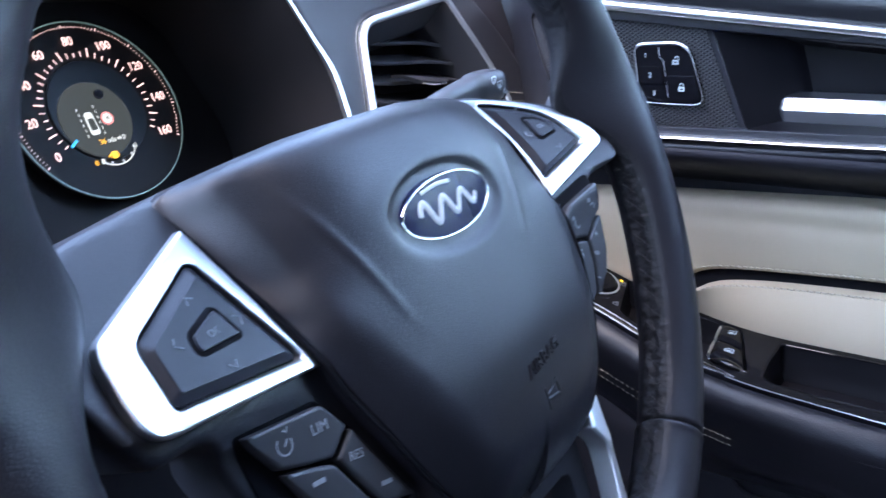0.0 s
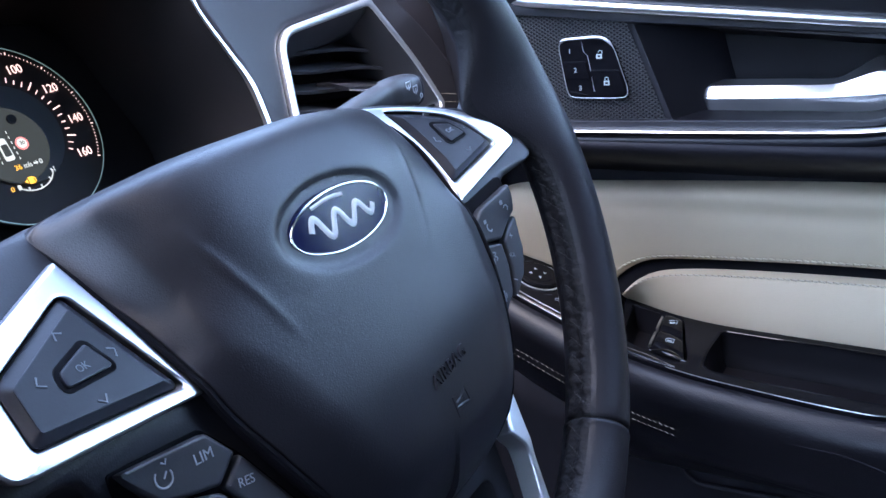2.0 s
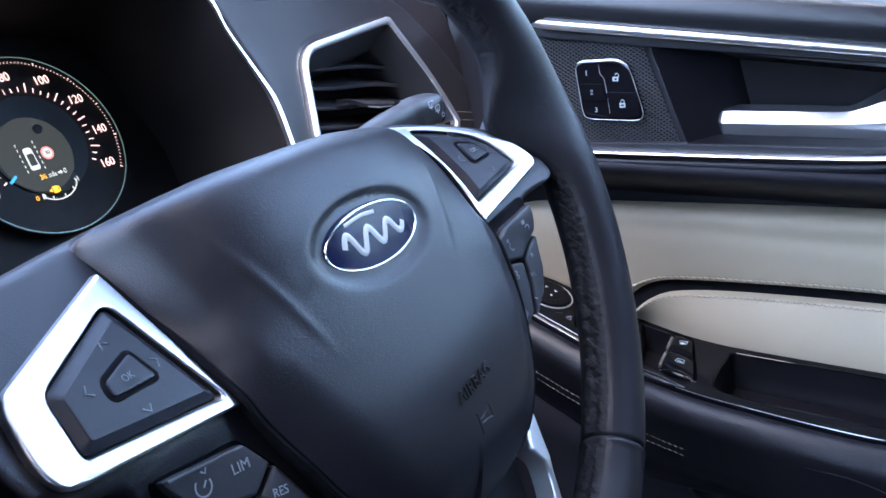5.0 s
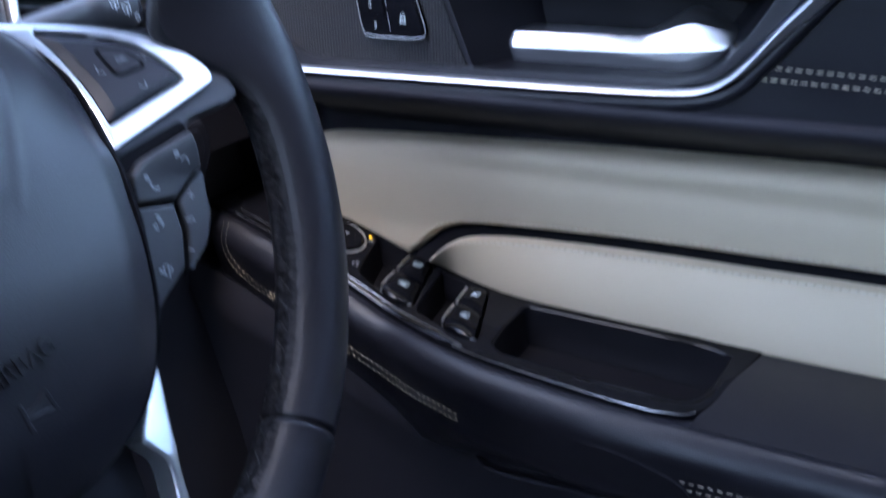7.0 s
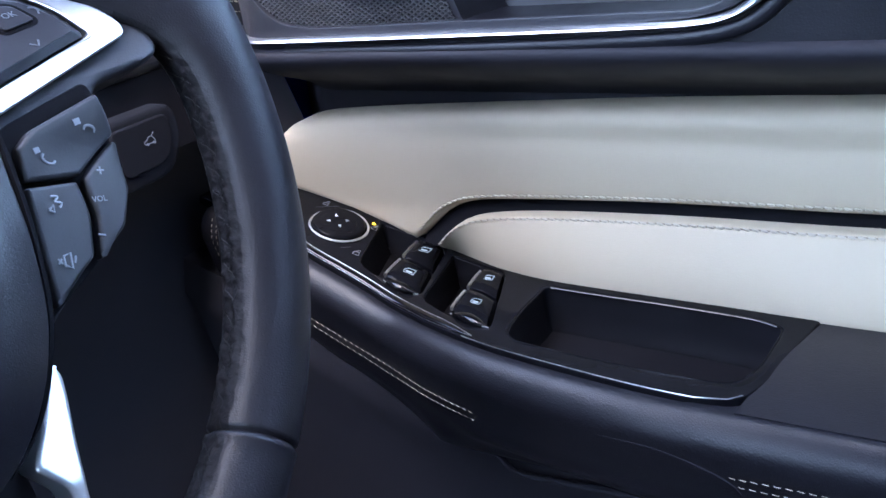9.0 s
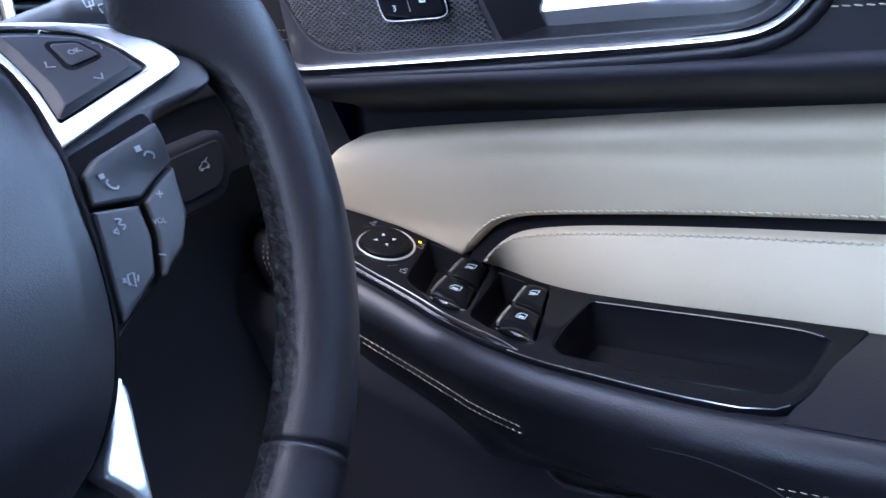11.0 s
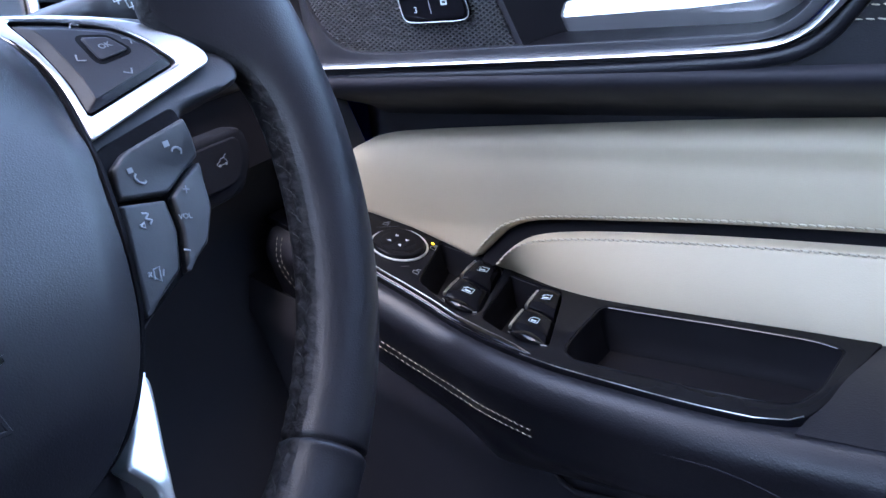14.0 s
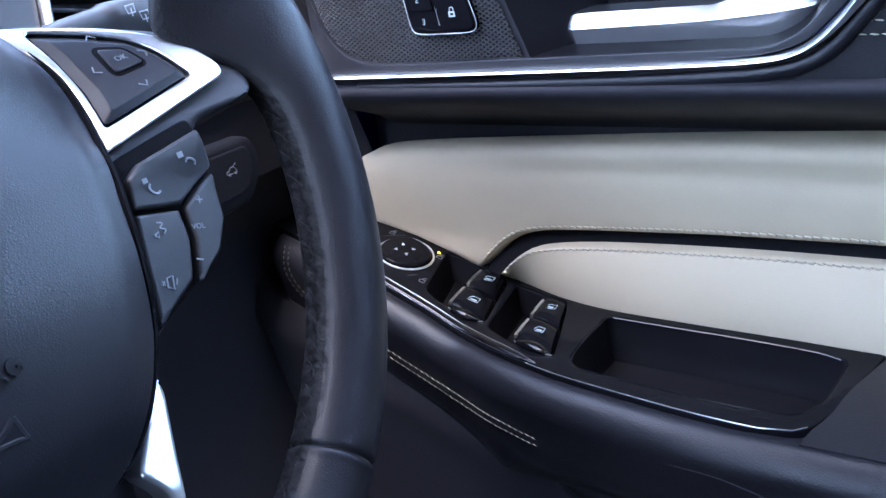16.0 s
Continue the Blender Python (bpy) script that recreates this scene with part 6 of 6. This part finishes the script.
            plate([Vector(p) for p in ((-0.0015, -0.0013), (0.0016, -0.0013), (0.0016, -0.0003), (-0.0015, -0.0003))], (), 0, 0.0002, 0, spot, bm=bm)
            part("window_sign", bm, LIT_MARK, rocker, "pale window sign")
        # end cap of the pair
        e0, e1 = Vector(front_edge[1]), Vector(back_edge[1])
        line = [on_bezel(*(e0.lerp(e1, t) + Vector((-0.0012, 0))), 0.0002 + 0.0014 * math.sin(t * math.pi)) for t in np.linspace(0.0, 1.0, 11)]
        part("switch_cap", sweep(line, ring_profile(0.0040, 12, 0.7), scale=[0.08, 0.4, 0.66, 0.86, 0.97, 1, 0.97, 0.86, 0.66, 0.4, 0.08]), LACQUER, bezel, "gloss end of the switch pair", smooth=60)
        arc = [on_bezel(*(e0.lerp(e1, t) + Vector((-0.0016 - 0.0026 * math.sin(t * math.pi), 0))), 0.0006) for t in np.linspace(-0.02, 1.04, 15)]
        part("cap_line", sweep(arc, ring_profile(0.00032, 6)), SILVER, bezel, "fine bright line round the switch end")

    # mirror control
    centre = (0.3475, 0.0945)
    knob_at = lambda u, v, d: on_bezel(centre[0] + u, centre[1] + v * 0.945, d)
    knob = part("mirror_control", plate([Vector(polar(0.0180, 8 * i)) for i in range(45)], (), -0.002, 0.0032, 0.0014, knob_at, steps=3), GLOSS, bezel, "round mirror control with a bright ring")
    part("control_ring", stroke([polar(0.0197, 6 * i) for i in range(60)], 0.00075, lambda u, v, d: knob_at(u, v, d + 0.0008), True, 8, 0.9), BRUSHED, knob, "bright ring")
    part("control_cap", plate([Vector(polar(0.0125, 10 * i)) for i in range(36)], (), 0.003, 0.0036, 0.0005, knob_at), GLOSS, knob)
    for a in (45, 135, 225, 315):
        u, v = polar(0.0062, a)
        tri = [Vector((0.0016 * math.cos(radians(a + b)), 0.0016 * math.sin(radians(a + b)))) for b in (0, 130, 230)]
        part("control_arrow", plate(tri, (), 0, 0.0003, 0, mapped(knob_at, u, v, 0, 0.0037)), WHITE_MARK, knob, "pale arrow")
    part("mirror_lamp", plate([Vector(polar(0.0011, 30 * i)) for i in range(12)], (), -0.001, 0.0006, 0.0003, lambda u, v, d: on_bezel(0.3662 + u, 0.0797 + v, d)), LED, bezel, "small amber lamp")
    for x, y, turn in ((0.3615, 0.0765, 20), (0.3285, 0.0695, 20), (0.3660, 0.1175, 20), (0.3290, 0.1130, 20)):
        f = mapped(on_bezel, x, y, turn, 0.0003)
        bm = stroke([(-0.0020, -0.0016), (0.0014, -0.0018), (0.0016, 0.0016), (-0.0010, 0.0020)], 0.00035, f, True)
        stroke([(0.0018, 0.0), (0.0034, -0.0006), (0.0036, -0.0024)], 0.00035, f, bm=bm)
        part("mirror_sign", bm, GREY_MARK, bezel, "pale printed mirror sign")
    for a, b in (((0.3690, 0.1090), (0.3580, 0.1200)), ((0.3320, 0.0760), (0.3270, 0.0800)), ((0.3700, 0.0730), (0.3740, 0.0520)), ((0.3690, 0.0215), (0.3605, -0.0020))):
        part("panel_line", stroke([a, b], 0.00022, lambda u, v, d: on_bezel(u, v, d + 0.0001)), SATIN, bezel, "fine raised line")


# ---------------------------------------------------------------- outside the window
def build_mirror():
    n = Vector((-0.68, -0.73, -0.035)).normalized()
    t = Vector((0.73, -0.68, 0)).normalized()
    up = t.cross(-n) * -1 if t.cross(n).z < 0 else t.cross(n)
    c = Vector((0.650, 0.093, 1.103))
    at = lambda u, v, d: c + t * u + up * v + n * d
    shape = rounded([(-0.072, -0.066), (0.050, -0.060), (0.072, -0.020), (0.070, 0.062), (-0.068, 0.072)], [0.02, 0.04, 0.03, 0.03, 0.02])
    mirror = thing("door_mirror", at(0, -0.066, -0.03), "blue door mirror with a black rim", "mirror")
    part("mirror_shell", plate(inset(shape, -0.010), (), -0.09, -0.004, 0.02, at, steps=4), BLUE, mirror, "blue painted shell", smooth=50)
    part("mirror_rim", plate(inset(shape, -0.010), (shape,), -0.008, 0.006, 0.003, at), GLOSS, mirror, "black rim")
    part("mirror_glass", plate(inset(shape, -0.001), (), -0.004, 0.0, 0.0, at), MIRROR, mirror, "silvered mirror glass", smooth=0)
    arm = sweep(spline([at(-0.06, -0.055, -0.05), (0.53, 0.19, 1.02), (0.45, 0.24, 1.01)], 5), rounded([(-0.02, -0.012), (0.02, -0.012), (0.02, 0.012), (-0.02, 0.012)], 0.008))
    part("mirror_arm", arm, GLOSS, mirror, "black mirror arm")


def car(name, place, turn, paint, label, tall=1.0, wide=1.0):
    """A parked car, nose along -y of its own, built from shaped panels."""
    m = Matrix.Translation(place) @ Matrix.Rotation(radians(turn), 4, "Z")
    root = thing(name, place, label, "car")
    at = lambda u, v, d: m @ Vector((u, v, d * tall))

    def skin(rows, push):
        return shell([[at(*p) for p in r] for r in rows], m.to_3x3() @ Vector(push))

    # body side to side sections along the length
    rows = []
    for y, w, zlo, zhi in ((0.0, 0.62, 0.35, 0.72), (0.03, 0.74, 0.28, 0.80), (0.10, 0.84, 0.24, 0.90), (0.3, 0.91, 0.22, 0.98), (0.9, 0.93, 0.22, 1.04), (1.3, 0.93, 0.22, 1.08), (3.6, 0.93, 0.22, 1.10), (4.3, 0.88, 0.26, 1.08), (4.55, 0.75, 0.4, 0.95)):
        ring = []
        for k in range(25):
            a = math.pi * k / 24
            c, s = math.cos(a), math.sin(a)
            ring.append((w * wide * math.copysign(abs(c) ** 0.35, c), y + 0.12 * (1 - min(1, abs(c) ** 0.35)) * 0 + (0.16 * abs(c) ** 3 if y < 0.2 else 0), zlo + (zhi - zlo) * s ** 0.45))
        rows.append(ring)
    part("body", skin(rows, (0, 0.001, -0.02)), paint, root, smooth=50)
    rows = []
    for y, z, w in ((0.95, 1.04, 0.80), (1.75, 1.50, 0.66), (2.2, 1.60, 0.62), (3.4, 1.58, 0.62), (4.1, 1.30, 0.72), (4.35, 1.06, 0.8)):
        rows.append([(w * s, y, z / tall ** 0.7 - 0.03 * s * s) for s in np.linspace(-1, 1, 9)])
    part("roof", skin(rows, (0, 0, -0.04)), paint, root, smooth=50)
    for s in (-1, 1):
        rows = [[(s * 0.86, 1.15, 1.06), (s * 0.86, 2.6, 1.08), (s * 0.86, 4.15, 1.08)], [(s * 0.66, 1.75, 1.48), (s * 0.64, 2.6, 1.56), (s * 0.68, 3.8, 1.44)]]
        part("side_glass", skin(rows, (-s * 0.02, 0, 0)), INK, root, "dark side windows")
    rows = [[(s * 0.78, 0.97, 1.06) for s in (-1, 0, 1)], [(s * 0.64, 1.72, 1.50) for s in (-1, 0, 1)]]
    part("windscreen", skin([[(x, y - 0.02, z) for x, y, z in r] for r in rows], (0, 0.01, -0.01)), INK, root, "dark windscreen")
    for s in (-1, 1):
        for y in (0.85, 3.55):
            wheel = part("wheel", sweep([at(s * 0.70, y, 0.33), at(s * 0.94, y, 0.33)], ring_profile(0.33 * tall, 28)), TYRE, root, "black tyre", smooth=40)
            part("rim", sweep([at(s * 0.80, y, 0.33), at(s * 0.945, y, 0.33)], ring_profile(0.21 * tall, 20)), SILVER, wheel, "silver rim")
        nose = lambda u, v, d: at(u, -0.012 - d + 0.20 * abs(u) ** 3, v)
        lamp = plate(rounded([(s * 0.46, 0.80), (s * 0.78, 0.86), (s * 0.80, 0.93), (s * 0.50, 0.88)], 0.02), (), -0.03, 0.01, 0.006, lambda u, v, d: at(u, 0.02 - d + 0.22 * abs(u) ** 3, v))
        part("headlight", lamp, LAMP_GLASS, root, "clear headlight")
        low = lambda u, v, d: at(u, 0.02 - d + 0.16 * abs(u) ** 3, v)
        recess = part("lower_lamp", plate(rounded([(s * 0.67, 0.545), (s * 0.74, 0.605), (s * 0.97, 0.62), (s * 1.01, 0.55), (s * 0.95, 0.49), (s * 0.74, 0.485)], 0.02), (), -0.05, 0.035, 0.008, low), INK, root, "black fog lamp surround")
        part("lamp_lens", plate(rounded([(s * 0.85, 0.50), (s * 0.95, 0.51), (s * 0.96, 0.56), (s * 0.92, 0.61), (s * 0.83, 0.59)], 0.012), (), 0.0, 0.045, 0.008, low), LAMP_GLASS, recess, "silvery fog lamp")
    nose = lambda u, v, d: at(u, -0.012 - d + 0.16 * abs(u) ** 3, v)
    border = rounded([(-0.40, 0.74), (-0.34, 0.685), (0.34, 0.685), (0.40, 0.74), (0.46, 0.86), (0.40, 0.90), (-0.40, 0.90), (-0.46, 0.86)], 0.03)
    grille = part("grille", plate(border, (inset(border, 0.028),), -0.03, 0.022, 0.010, nose), CHROME, root, "bright chrome grille frame", smooth=50)
    part("grille_back", plate(inset(border, 0.02), (), -0.02, 0.004, 0.0, nose), INK, grille)
    for z, w in ((0.745, 0.37), (0.795, 0.41), (0.845, 0.42)):
        part("grille_bar", plate(rounded([(-w, z - 0.013), (w, z - 0.013), (w, z + 0.013), (-w, z + 0.013)], 0.006), (), 0.0, 0.018, 0.006, nose), CHROME, grille, "chrome grille bar")
    part("intake", plate(rounded([(-0.5, 0.42), (0.5, 0.42), (0.44, 0.542), (-0.44, 0.542)], 0.03), (), -0.02, 0.012, 0.004, nose), INK, root, "black lower intake")
    tag = part("number_plate", plate(rounded([(-0.26, 0.552), (0.26, 0.552), (0.26, 0.664), (-0.26, 0.664)], 0.006), (), -0.01, 0.024, 0.002, nose), PLATE, root, "white plate with dark bars")
    for u in (-0.212, -0.151, -0.090, -0.029, 0.062, 0.123, 0.184):
        part("plate_bar", plate([Vector(p) for p in ((u - 0.018, 0.572), (u + 0.018, 0.572), (u + 0.018, 0.644), (u - 0.018, 0.644))], (), 0.022, 0.0265, 0.0, nose), INK, tag)
    return root


def build_hedge():
    """A clipped green hedge at the edge of the car park."""
    bm = bmesh.new()
    rng = random.Random(5)
    for i in range(9000):
        x, y, z = rng.uniform(-1.5, 14), -10.5 + rng.gauss(0, 0.35), abs(rng.uniform(0.0, 2.3) + rng.gauss(0, 0.08))
        s = rng.uniform(0.05, 0.11)
        q = Euler((rng.uniform(0, 6), rng.uniform(0, 6), rng.uniform(0, 6))).to_matrix()
        bm.faces.new([bm.verts.new(Vector((x, y, z)) + q @ Vector(c)) for c in ((-s, 0, 0), (0, -s * 0.5, 0.01), (s, 0, 0), (0, s * 0.5, 0.01))])
    ob = part("hedge", bm, HEDGE, None, "leafy green hedge at the car park's edge", smooth=0, kind="stuff")
    tagged(ob, "", "hedge")


build_setting()
build_door()
build_wheel()
build_column()
build_stalk()
build_dash()
build_dial()
build_mirror()
glass_pane("window_1", [[Vector((0.402, FRONT + 0.05, 1.02)), Vector((0.402, -0.80, 0.94))], [Vector((0.34, -0.05, 1.44)), Vector((0.32, -0.80, 1.45))]], (0.004, 0, 0), "clear glass of the car door")
car("red_car", (4.20, 0.85, 0.0), -108, RED, "red parked car with a chrome grille", 1.25, 1.1)
build_hedge()
